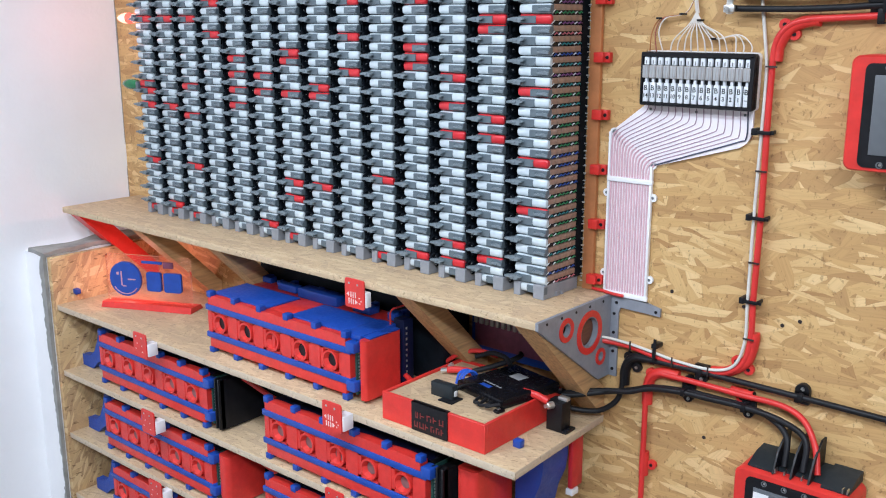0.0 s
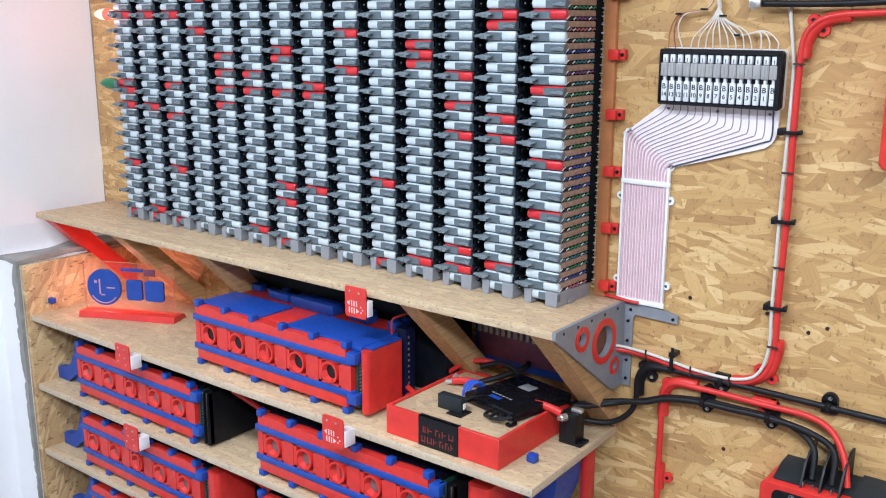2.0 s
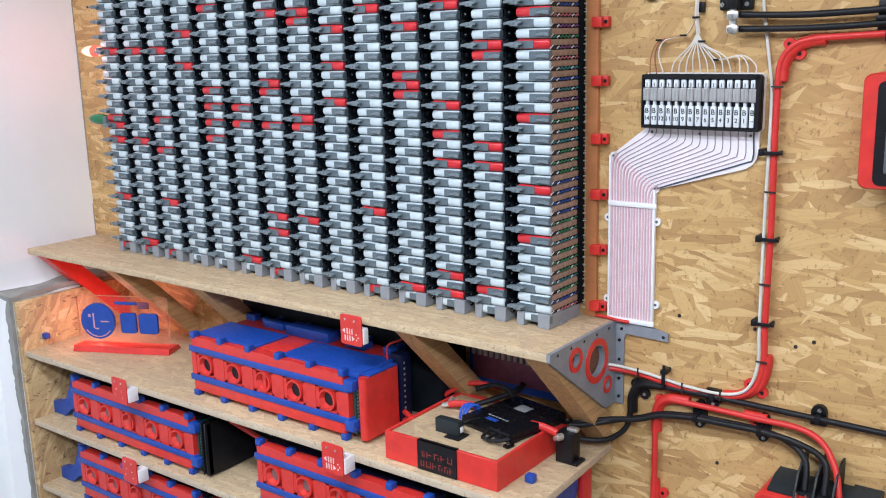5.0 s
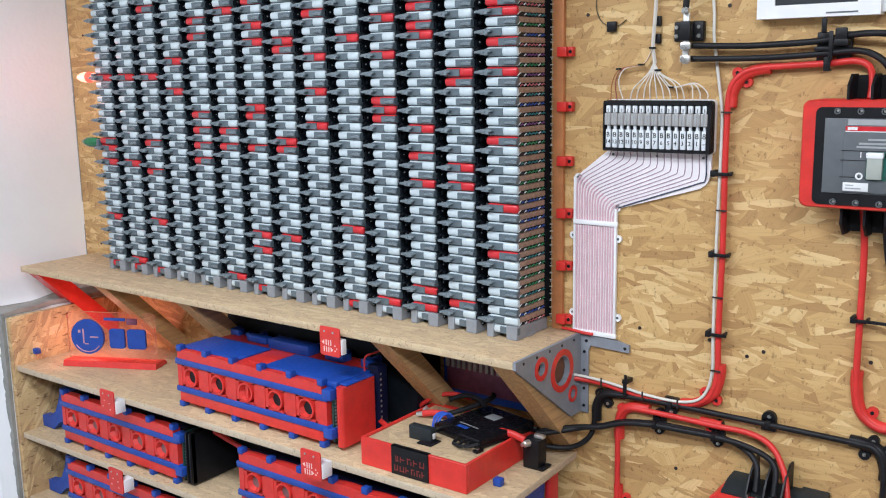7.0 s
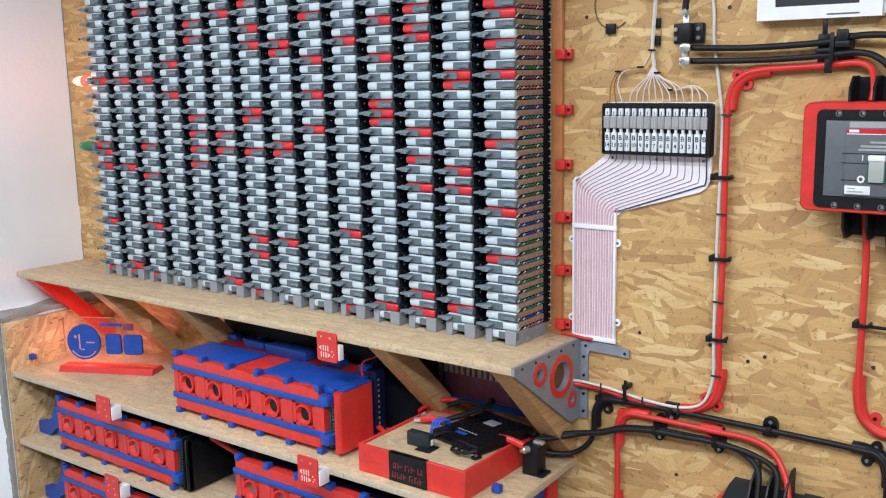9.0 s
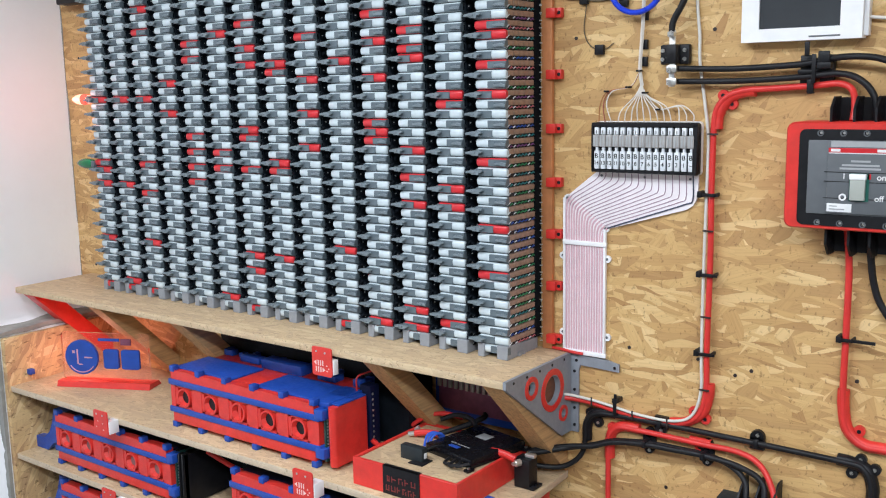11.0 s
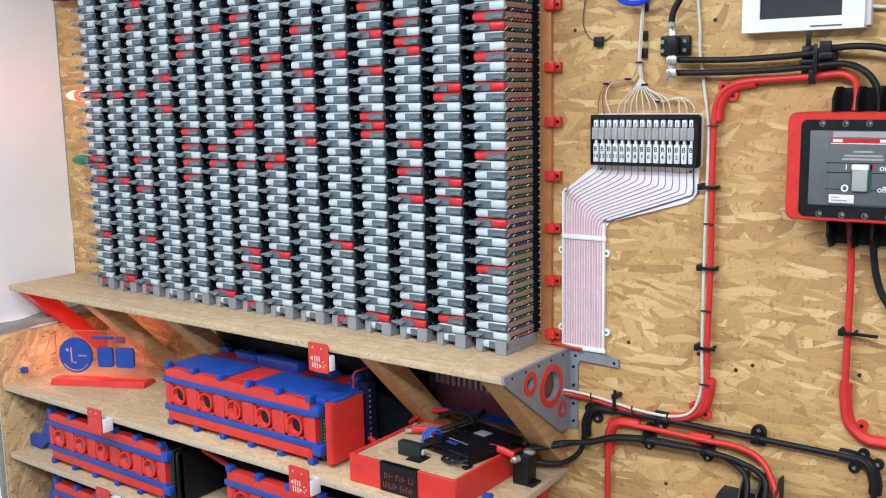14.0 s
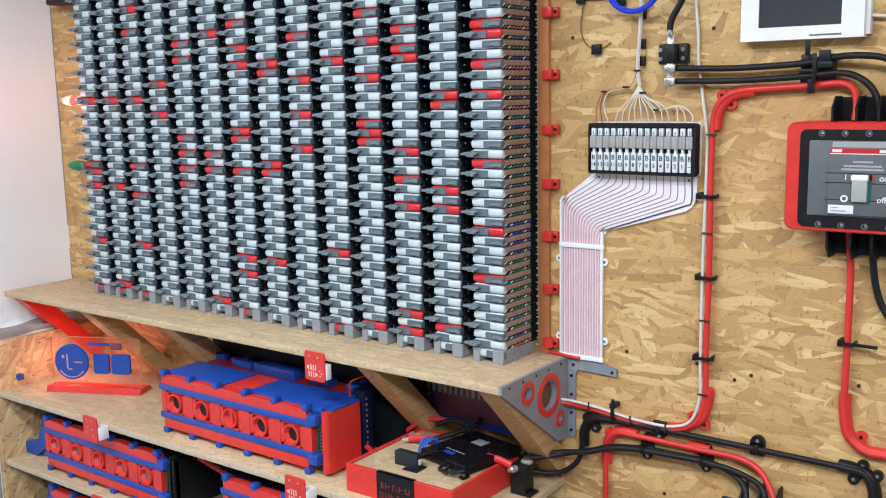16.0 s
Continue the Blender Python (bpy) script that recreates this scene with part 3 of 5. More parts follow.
def battery_column(n, x):
    group = "battery columns"
    label = "tall column of stacked grey cell trays with white and red caps"
    if n == 0:
        label = "end column of grey cell trays showing its brown cells"
    col = thing("battery_column", (x, FRONT, SHELF_Z), label, "battery", group)

    def child(name, mesh, parent, place=(0, 0, 0), text=""):
        ob = new(name, mesh)
        ob.parent, ob.location = parent, place
        return tagged(ob, text)

    child("base", BASE, col, (0, 0, 0.0003), "grey printed foot")
    rng = random.Random(n * 31 + 5)
    for k in range(LAYERS):
        kind = "B" if k % 2 == 0 else "A"
        red = k in RED_LAYERS[n] or (k > 40 and rng.random() < 0.1)
        z = FIRST + k * PITCH
        tray = child("tray", TRAY[kind], col, (rng.uniform(-0.0006, 0.0006), rng.uniform(-0.0008, 0.0008), z))
        child("sleeve", SLEEVE["red" if red else "white"], tray, (0, 0, 0), "red sleeve" if red else "white sleeve")
        if n:
            tray.scale.x = 0.925
        if k > 0:
            child("lever", LEVER[kind], tray)
        if n == 0 and k > 0:
            for y in (0.0065, 0.0235, 0.0405, 0.0575, 0.0745):
                child("cell", CELL, tray, (0, y, 0))
            child("stud_row", STUD[rng.choice((0, 0, 0, 1, 1, 2, 4, 4, 5)) + (6 if k % 2 else 0)], tray)
    if n == 0:
        child("edge_post", POST, col, (0, 0, 0), "black edge post that also fills the shaded gap, with pale pins")
    else:
        child("wiring_strip", GAP, col, (0, 0, 0), "black wiring over a strip that darkens the gap")
        child("pin_row", PINS, col)
    return col


for n, x in enumerate(COLUMN_X):
    battery_column(n, x)
# black sheet added so that no bright wall shows through the gaps
solo("gap_dark_sheet", boxes((COLUMN_X[-1] + 0.004, COLUMN_X[0] + 0.055, -0.0085, -0.0015, SHELF_Z + 0.0003, 1.97), (COLUMN_X[-1] + 0.004, COLUMN_X[-1] + 0.0065, FRONT + 0.012, -0.0085, SHELF_Z + 0.026, 1.97)), DEEP_BLACK, "black sheet added to keep the gaps between the columns dark", "sheet")

# ---------- battery packs ----------
PACK_L = 0.447


def battery_pack(name, place, label, tall_cap=True, cover=False):
    """A printed pack: red body with five round ports between two blue bands; its foot is at z = 0, its front at y = 0."""
    pk = thing(name, place, label, "battery pack", "battery packs on the shelves")
    o = Vector(place)

    def put(pname, bm, mat, parent=pk, text=""):
        bm.transform(Matrix.Translation(o))
        return part(pname, bm, mat, parent, text)

    L, D = PACK_L, 0.17
    put("core", boxes((0.004, L - 0.004, 0.02, D, 0.014, 0.122)), BLACK)
    put("lower_rail", boxes((0.006, L - 0.016, 0.0, D, 0.011, 0.034), b=0.003), RED)
    up = bmesh.new()
    crest = [(0.006, 0.107)]
    for k in range(41):
        u = k / 40
        crest.append((0.006 + u * (L - 0.022), 0.1245 + 0.0035 * abs(math.sin(math.pi * 5 * u)) ** 0.7))
    crest.append((L - 0.016, 0.107))
    prism(up, crest, "Y", 0.0, 0.02)
    put("upper_rail", up, RED)
    for z in (0.034, 0.095):
        put("band", boxes((0.0, L, -0.003, D, z, z + 0.0125), b=0.0015), BLUE)
    mid = bmesh.new()
    xs = [0.004] + [0.018 + 0.0855 * k + d for k in range(5) for d in (0.0, 0.058)] + [L - 0.004]
    for k in range(0, len(xs), 2):
        box(mid, xs[k], xs[k + 1], 0.0, 0.022, 0.046, 0.0955)
    for k in range(5):
        x = 0.018 + 0.0855 * k
        box(mid, x - 0.001, x + 0.059, 0.001, 0.022, 0.046, 0.051)
        box(mid, x - 0.001, x + 0.059, 0.001, 0.022, 0.0905, 0.0955)
        box(mid, x - 0.001, x + 0.008, 0.001, 0.022, 0.046, 0.0955)
        box(mid, x + 0.052, x + 0.059, 0.001, 0.022, 0.046, 0.0955)
        box(mid, x + 0.007, x + 0.053, 0.016, 0.0195, 0.05, 0.091)
    put("port_frame", mid, RED)
    for k in range(5):
        x = 0.018 + 0.0855 * k + 0.030
        bm = bmesh.new()
        ring(bm, (x, -0.003, 0.0708), "Y", 0.0208, 0.0172, 0.012, 16)
        cyl(bm, (x, -0.0025, 0.0708), (x, 0.0070, 0.0708), 0.0180, 8, 0.0130, cap=False)
        if k == 2:
            box(bm, x - 0.004, x + 0.004, 0.002, 0.016, 0.057, 0.0845)
        port = put("port", bm, RED)
        if k != 2 or not cover:
            pl = bmesh.new()
            # with a cover, the disc is black to draw the port's dark hole
            cyl(pl, (x + 0.001, 0.0158, 0.0708), (x + 0.001, 0.0052, 0.0708), 0.0130 if cover else 0.0112, 18)
            put("socket", pl, BLACK if cover else SOCKET, port)
    for k in range(6):
        x = 0.004 + k * (L - 0.03) / 5
        for z, zz in ((0.0, 0.0125), (0.1235, 0.137)):
            put("clip", boxes((x, x + 0.0145, -0.002, 0.014, z, zz), b=0.0018), BLUE)
    for z in (0.022, 0.099):
        put("end_clamp", boxes((L - 0.012, L + 0.011, -0.0045, 0.02, z, z + 0.021), b=0.0025), BLUE)
    put("circuit_board", boxes((L + 0.002, L + 0.006, 0.008, 0.095, 0.014, 0.12)), GREEN_BOARD)
    for k in range(14):
        put("contact", boxes((L + 0.0055, L + 0.0085, 0.012, 0.0165, 0.02 + k * 0.0068, 0.0235 + k * 0.0068)), TIN)
    if cover:
        put("deck", boxes((0.01, L - 0.01, 0.015, D, 0.12, 0.1265), b=0.002), RED)
        for a, b in ((0.004, 0.183), (0.256, L - 0.002)):
            put("deck_plate", boxes((a, b, 0.014, 0.108, 0.1267, 0.131), b=0.002), BLUE)
        put("deck_plate", boxes((0.185, 0.254, 0.022, 0.098, 0.1267, 0.1285), b=0.001), RED)
        for a, b, y0, y1, h in ((0.165, 0.285, 0.116, 0.150, 0.021), (0.085, 0.145, 0.128, 0.150, 0.015), (0.325, 0.375, 0.122, 0.15, 0.014), (0.012, 0.040, 0.145, 0.165, 0.014), (0.055, 0.070, 0.150, 0.166, 0.010), (0.42, 0.44, 0.125, 0.15, 0.016)):
            put("deck_bar", boxes((a, b, y0, y1, 0.1267, 0.1267 + h), b=0.002), BLUE)
        for k in range(6):
            x = 0.010 + k * 0.083
            put("clip", boxes((x, x + 0.0145, 0.157, 0.171, 0.1235, 0.141), b=0.0018), BLUE)
        lid = bmesh.new()
        prism(lid, rounded(L + 0.0135, L + 0.032, 0.004, 0.104, 0.009), "Z", 0.008, 0.125)
        put("end_cover", lid, RED, pk, "red end cover")
        put("end_deck", boxes((L - 0.034, L + 0.013, 0.012, 0.112, 0.1195, 0.1312), b=0.002), BLUE)
        put("end_deck", boxes((L + 0.002, L + 0.031, 0.020, 0.100, 0.1252, 0.1290), b=0.0015), BLUE)
        put("back_strip", boxes((L + 0.006, L + 0.034, 0.108, 0.135, 0.004, 0.142), b=0.002), NAVY, pk, "dark blue strip with bright contacts")
        for k in range(11):
            put("contact", boxes((L + 0.0345, L + 0.036, 0.112, 0.115, 0.014 + k * 0.011, 0.018 + k * 0.011)), TIN)
        bm = bmesh.new()
        tube(bm, [(L + 0.006, 0.10, 0.128), (L + 0.008, 0.10, 0.158), (L + 0.02, 0.115, 0.166), (L + 0.05, 0.16, 0.178)], 0.0018, 6)
        put("lead", bm, RED_CABLE)
    else:
        # near-black deck colour stands for the unlit space under the board above
        put("deck", boxes((0.01, L - 0.01, 0.02, D, 0.118, 0.1235)), NAVY)
    if tall_cap and not cover:
        bm = bmesh.new()
        prism(bm, [(0.012, 0.004), (0.15, 0.004), (0.15, 0.118), (0.012, 0.118)], "X", L + 0.0115, L + 0.030)
        for q in (0.014, 0.026):
            box(bm, L + q, L + q + 0.004, 0.006, 0.022, 0.006, 0.122, b=0.001, seg=1)
        put("end_cover", bm, BLACK, pk, "black end cover")
    elif not cover:
        lid = bmesh.new()
        prism(lid, rounded(L + 0.012, L + 0.048, 0.004, 0.112, 0.012), "Z", 0.004, 0.122)
        put("end_cover", lid, RED, pk, "red end cover")
    for y in (() if cover else (0.040,) if place[0] < -1 else (0.075, 0.130)):
        bm = bmesh.new()
        if place[0] < -1:
            prism(bm, [(-0.146, 0.001), (-0.098, 0.001), (-0.070, 0.024), (0.003, 0.050), (0.003, 0.118), (-0.056, 0.118), (-0.067, 0.082), (-0.084, 0.052), (-0.108, 0.034), (-0.146, 0.030)], "Y", y - 0.006, y + 0.014)
        else:
            prism(bm, [(-0.082, 0.001), (0.003, 0.001), (0.003, 0.118), (-0.010, 0.118), (-0.030, 0.060), (-0.058, 0.044), (-0.082, 0.040)], "Y", y, y + 0.018)
        put("side_bracket", bm, BLUE)
    return pk


battery_pack("battery_pack", (-0.851, -0.262, 0.8885), "red and blue printed battery pack with five round ports", cover=True)
battery_pack("battery_pack", (-1.284, -0.282, 0.7125), "red and blue printed battery pack with a black end cover")
battery_pack("battery_pack", (-0.641, -0.288, 0.7125), "red and blue printed battery pack on the middle board")
battery_pack("battery_pack", (-1.274, -0.288, 0.5405), "red and blue printed battery pack with a red end cover", False)
battery_pack("battery_pack", (-0.648, -0.290, 0.5405), "red and blue printed battery pack on the lower board", False)
battery_pack("battery_pack", (-1.262, -0.288, 0.3685), "red and blue printed battery pack on the bottom board", False)

# ---------- the end bracket of the wall shelf ----------
def plate_with_holes(outline, holes, axis, lo, hi, n=28):
    """A flat plate with round holes; outline and holes (a, c, radius) in the plane across the axis."""
    def put(a, c, d):
        return {"X": (d, a, c), "Y": (a, d, c), "Z": (a, c, d)}[axis]
    bm = bmesh.new()
    edges = []
    for loop in [outline] + [[(a + r * math.cos(2 * math.pi * k / n), c + r * math.sin(2 * math.pi * k / n)) for k in range(n)] for a, c, r in holes]:
        vs = [bm.verts.new(put(a, c, lo)) for a, c in loop]
        edges += [bm.edges.new((vs[k], vs[(k + 1) % len(vs)])) for k in range(len(vs))]
    bmesh.ops.triangle_fill(bm, use_beauty=True, use_dissolve=False, edges=edges)
    made = bmesh.ops.extrude_face_region(bm, geom=bm.faces[:])
    for v in [g for g in made["geom"] if isinstance(g, bmesh.types.BMVert)]:
        v.co["XYZ".index(axis)] = hi
    return bm


BX = -0.0128
end_bracket = thing("shelf_end_bracket", (BX, -0.01, 0.975), "grey printed end bracket with red ringed holes", "bracket")
holes = ((-0.076, 1.066, 0.028), (-0.148, 1.088, 0.0125), (-0.037, 1.012, 0.009))
web = plate_with_holes([(-0.229, 1.1195), (-0.0015, 1.1195), (-0.0015, 0.969), (-0.040, 0.969), (-0.229, 1.106)], holes, "X", BX, BX + 0.006)
part("web", web, BRACKET_GREY, end_bracket)
for (y, z, r), wide, deep in zip(holes, (0.011, 0.0085, 0.0062), (0.009, 0.008, 0.007)):
    bm = bmesh.new()
    ring(bm, (BX + 0.0025, y, z), "X", r + wide, r, 0.0055, 32)
    rim_ring = part("ring", bm, RED, end_bracket, "red ring")
    bm = bmesh.new()
    ring(bm, (BX + 0.006 - deep, y, z), "X", r + 0.0008, r - 0.0022, deep + 0.001, 32)
    part("lining", bm, BRACKET_GREY, rim_ring, "grey lining")
part("wall_flange", boxes((BX, BX + 0.021, -0.0055, -0.001, 0.968, 1.1195), b=0.001), BRACKET_GREY, end_bracket)
arm = bmesh.new()
prism(arm, [(BX + 0.021, 1.1185), (0.066, 1.1150), (0.089, 1.110), (0.089, 1.096), (0.012, 1.098), (BX + 0.021, 1.088)], "Y", -0.006, -0.0012)
part("wall_arm", arm, BRACKET_GREY, end_bracket)
for k in range(5):
    y = -0.205 + k * 0.043
    bm = bmesh.new()
    cyl(bm, (BX + 0.0055, y, 1.112), (BX + 0.0068, y, 1.112), 0.0026, 8)
    part("screw", bm, BLACK, end_bracket, "black screw")
for x, z in ((BX + 0.013, 1.085), (BX + 0.013, 1.050), (BX + 0.013, 1.015), (BX + 0.013, 0.982), (0.081, 1.103), (0.004, 1.106)):
    bm = bmesh.new()
    cyl(bm, (x, -0.0052, z), (x, -0.0072, z), 0.0028, 8)
    part("screw", bm, BLACK, end_bracket, "black screw")

# added block; its dark brown paints the shade seen through the bracket's hole
solo("hole_backing_block", boxes((-0.0575, -0.0165, -0.118, -0.0015, 1.0160, 1.1040), b=0.001), lumber("shaded_hole_wood", (0.16, 0.062, 0.035)), "added wooden block, coloured dark for the shade in the bracket hole", "block")

# ---------- brown bar with its red clips ----------
bar = thing("cell_tap_bar", (-0.054, -0.02, 1.1205), "brown bar with pale pins beside the battery columns", "bar")
part("rail", boxes((-0.0660, -0.0445, -0.0105, -0.0012, 1.1205, 2.05), b=0.0015), COPPER, bar)
for k in range(70):
    z = 1.135 + k * 0.01682 * 0.77
    part("pin", cyl(bmesh.new(), (-0.0650, -0.0105, z), (-0.0690, -0.0135, z), 0.0011, 5), TIN, bar)
for z in (1.142, 1.242, 1.338, 1.432, 1.528, 1.623, 1.729, 1.83, 1.93):
    clip = thing("bar_clip", (-0.033, -0.01, z), "small red printed clip screwed to the wall", "clip", "clips beside the brown bar")
    part("tab", boxes((-0.0525, -0.0255, -0.012, -0.001, z - 0.0085, z + 0.0085), (-0.0525, -0.034, -0.020, -0.012, z - 0.0085, z + 0.0085), b=0.0015), RED, clip)
    bm = bmesh.new()
    cyl(bm, (-0.0300, -0.0118, z), (-0.0300, -0.0132, z), 0.0032, 8)
    part("screw", bm, BLACK, clip)

# ---------- fuse holder and ribbon ----------
FX0, FX1, FZ0, FZ1 = 0.042, 0.2335, 1.4545, 1.540
fuse = thing("fuse_holder", (0.138, 0, FZ0), "black framed fuse holder with fifteen labelled glass fuses", "fuse box")
part("back_plate", (lambda b: prism(b, rounded(FX0 + 0.002, FX1 - 0.0005, FZ0 - 0.001, FZ1 + 0.0015, 0.006), "Y", -0.012, -0.001))(bmesh.new()), WHITE_PLASTIC, fuse, "white back plate")
frame_bm = bmesh.new()
prism(frame_bm, rounded(FX0, FX1, FZ0, FZ1, 0.006), "Y", -0.020, -0.0122)
for r in ((FX0 + 0.001, FX1 - 0.001, FZ0 + 0.0005, FZ0 + 0.0045), (FX0 + 0.001, FX1 - 0.001, FZ1 - 0.0075, FZ1 - 0.0005), (FX0 + 0.0005, FX0 + 0.0035, FZ0 + 0.003, FZ1 - 0.003), (FX1 - 0.0085, FX1 - 0.0005, FZ0 + 0.003, FZ1 - 0.003)):
    box(frame_bm, r[0], r[1], -0.028, -0.019, r[2], r[3], b=0.001, seg=1)
part("frame", frame_bm, BLACK, fuse)


def letters(text, place, size, material, parent, name="label"):
    """Flat raised lettering that faces -y, centred on its place."""
    curve = bpy.data.curves.new("writing", "FONT")
    curve.body, curve.size, curve.align_x, curve.align_y, curve.extrude, curve.offset = text, size, "CENTER", "CENTER", 0.0001, size * 0.018
    tmp = bpy.data.objects.new("writing", curve)
    me = bpy.data.meshes.new_from_object(tmp)
    bpy.data.objects.remove(tmp)
    me.transform(Matrix.Translation(Vector(place) - place_of(parent)) @ Matrix.Rotation(radians(90), 4, "X"))
    me.materials.clear()
    me.materials.append(material)
    ob = new(name, me)
    ob.parent = parent
    return ob


for k in range(15):
    x = 0.0472 + k * 0.01215
    unit = part("fuse", boxes((x, x + 0.0088, -0.0255, -0.0195, 1.4605, 1.4915), (x + 0.0022, x + 0.0066, -0.0250, -0.0195, 1.4910, 1.4990), b=0.0008), LABEL_TAB, fuse, "dull white label tab")
    part("terminal", boxes((x + 0.0005, x + 0.0083, -0.0260, -0.0195, 1.5195, 1.5315), b=0.001), LABEL_TAB, unit)
    part("terminal", boxes((x + 0.0036, x + 0.0052, -0.0262, -0.0258, 1.5205, 1.5265)), PRINT_GREY, unit, "grey contact")
    part("glass_body", boxes((x - 0.0014, x + 0.0102, -0.0285, -0.0215, 1.4985, 1.5190), b=0.0012), FUSE_GLASS, unit, "smoky glass body")
    part("end_cap", boxes((x + 0.0008, x + 0.0036, -0.0290, -0.0280, 1.5000, 1.5175), (x + 0.0056, x + 0.0080, -0.0290, -0.0280, 1.5000, 1.5175)), PRINT_PALE, unit, "pale metal blade")
    letters("B", (x + 0.0044, -0.0257, 1.4825), 0.0112, PRINT_BLACK, unit)
    letters(str(14 - k) if k < 14 else "–", (x + 0.0044, -0.0257, 1.4705), 0.0092, PRINT_BLACK, unit)
ribbon = thing("ribbon_cable_duct", (0.02, 0, 1.12), "white plate carrying a fan of pink ribbon wires", "cable duct")
plate = [(0.0405, 1.4525), (0.2275, 1.4535), (0.2275, 1.424), (0.2245, 1.412), (0.219, 1.403), (0.208, 1.3955), (0.0600, 1.352), (0.0600, 1.118), (-0.0215, 1.118), (-0.0215, 1.402), (-0.0160, 1.4085)]
bm = bmesh.new()
prism(bm, plate, "Y", -0.005, -0.0008)
part("plate", bm, DUCT_WHITE, ribbon)
for k in range(15):
    u = k / 14
    xt, xb = 0.0475 + k * 0.01225, -0.0170 + k * 0.0051
    z1, z2 = 1.4440 - 0.035 * u, 1.4020 - 0.0505 * u
    a, b = Vector((xt, -0.0055, z1)), Vector((xb, -0.0055, z2))
    way = (b - a).normalized()
    line = [(xt, -0.0055, 1.4525), a + Vector((0, 0, 0.006 - 0.002 * u)), a + way * (0.008 + 0.006 * u), (a + b) / 2, b - way * 0.010, b - Vector((0, 0, 0.011)), (xb, -0.0055, 1.30), (xb, -0.0055, 1.119)]
    bm = bmesh.new()
    tube(bm, line[4:], 0.0017, 6, 5)
    wire = part("wire", bm, RIBBON_WIRE[k % 2], ribbon)
    bm = bmesh.new()
    tube(bm, line[:6], 0.0008, 6, 5)
    part("bare_run", bm, DARK_WIRE, wire, "dull dark run of the wire")
    if k == 14:
        bm = bmesh.new()
        tube(bm, [Vector(p) + Vector((0, -0.0007, 0)) for p in line[:5]], 0.0012, 6, 5)
        part("wire", bm, NAVY_WIRE, ribbon, "dark blue wire")
for z in (1.3205, 1.1185):
    part("strap", boxes((-0.0235, 0.0640, -0.0100, -0.0042, z, z + 0.0085), b=0.0015), WHITE_PLASTIC, ribbon)
part("edge_rail", boxes((-0.0235, -0.0195, -0.0085, -0.001, 1.126, 1.405), b=0.001), WHITE_PLASTIC, ribbon)
part("edge_rail", boxes((0.0570, 0.0615, -0.0085, -0.001, 1.126, 1.352), b=0.001), WHITE_PLASTIC, ribbon)
for x, z in ((-0.0255, 1.299), (0.0635, 1.299), (-0.0255, 1.156), (0.0645, 1.157), (0.0600, 1.3535), (-0.016, 1.4045)):
    ear = bmesh.new()
    cyl(ear, (x, -0.0008, z), (x, -0.005, z), 0.0068, 14)
    ear = part("ear", ear, WHITE_PLASTIC, ribbon)
    bm = bmesh.new()
    cyl(bm, (x, -0.005, z), (x, -0.0058, z), 0.0025, 8)
    part("screw", bm, CASE_GREY, ear)
for x in (0.052, 0.133, 0.214):
    bm = bmesh.new()
    cyl(bm, (x, -0.005, 1.447), (x, -0.0062, 1.447), 0.0022, 8)
    part("screw", bm, CASE_GREY, ribbon)
solo("red_lead", tube(bmesh.new(), [(-0.044, -0.010, 1.1245), (-0.025, -0.011, 1.1240), (0.0, -0.0125, 1.1222), (0.020, -0.0125, 1.1220)], 0.0028, 8), RED_CABLE, "red lead lying along the bracket arm", "cable")

# thin white leads from the bundle into the fuse holder
bundle = thing("wire_bundle", (0.13, -0.01, 1.55), "bundle of thin white leads fanning into the fuse holder", "cable bundle")
for dx, dy, mat in ((0.0, -0.010, WHITE_CABLE), (0.0019, -0.011, WHITE_LEAD), (-0.0019, -0.011, WHITE_LEAD), (0.0006, -0.0128, WHITE_LEAD)):
    bm = bmesh.new()
    tube(bm, [(0.131 + dx, dy, 1.90), (0.129 + dx, dy, 1.737), (0.127 + dx, dy, 1.684), (0.124 + dx, dy, 1.630), (0.128 + dx, dy, 1.600)], 0.0014, 6)
    part("trunk", bm, mat, bundle)
rng = random.Random(4)
for k in range(15):
    xe = 0.0515 + k * 0.01215
    if k < 3:
        pts = [(0.123, -0.012, 1.622), (0.108, -0.011, 1.600), (0.066 + 0.004 * k, -0.011, 1.592), (0.052 + 0.006 * k, -0.013, 1.570), (xe, -0.017, 1.538)]
    elif k > 11:
        pts = [(0.128, -0.012, 1.600), (0.140, -0.011, 1.580), (0.160, -0.011, 1.5615), (0.190 + 0.004 * (k - 12), -0.012, 1.5655 + 0.001 * (k - 12)), (xe - 0.001, -0.016, 1.553), (xe, -0.018, 1.538)]
    else:
        pts = [(0.127, -0.012, 1.602), (0.126 + (xe - 0.126) * 0.25, -0.014, 1.583), (0.126 + (xe - 0.126) * 0.85, -0.017 - rng.uniform(0, 0.005), 1.561 + rng.uniform(-0.003, 0.006)), (xe, -0.018, 1.538)]
    bm = bmesh.new()
    tube(bm, pts, 0.00105, 6, 6)
    part("lead", bm, (BROWN_LEAD if k == 0 else (RED_LEAD if k == 1 else WHITE_LEAD)), bundle)
for x, z in ((0.1235, 1.625), (0.134, 1.589), (0.158, 1.561), (0.064, 1.592), (0.104, 1.5985)):
    part("tie", boxes((x - 0.004, x + 0.004, -0.0175, -0.006, z - 0.0016, z + 0.0016), b=0.0006), BLACK, bundle)
for z in (1.715, 1.668, 1.640):
    part("clip", boxes((0.1255, 0.1345, -0.0078, -0.001, z - 0.008, z + 0.008), b=0.001), BLACK, bundle)

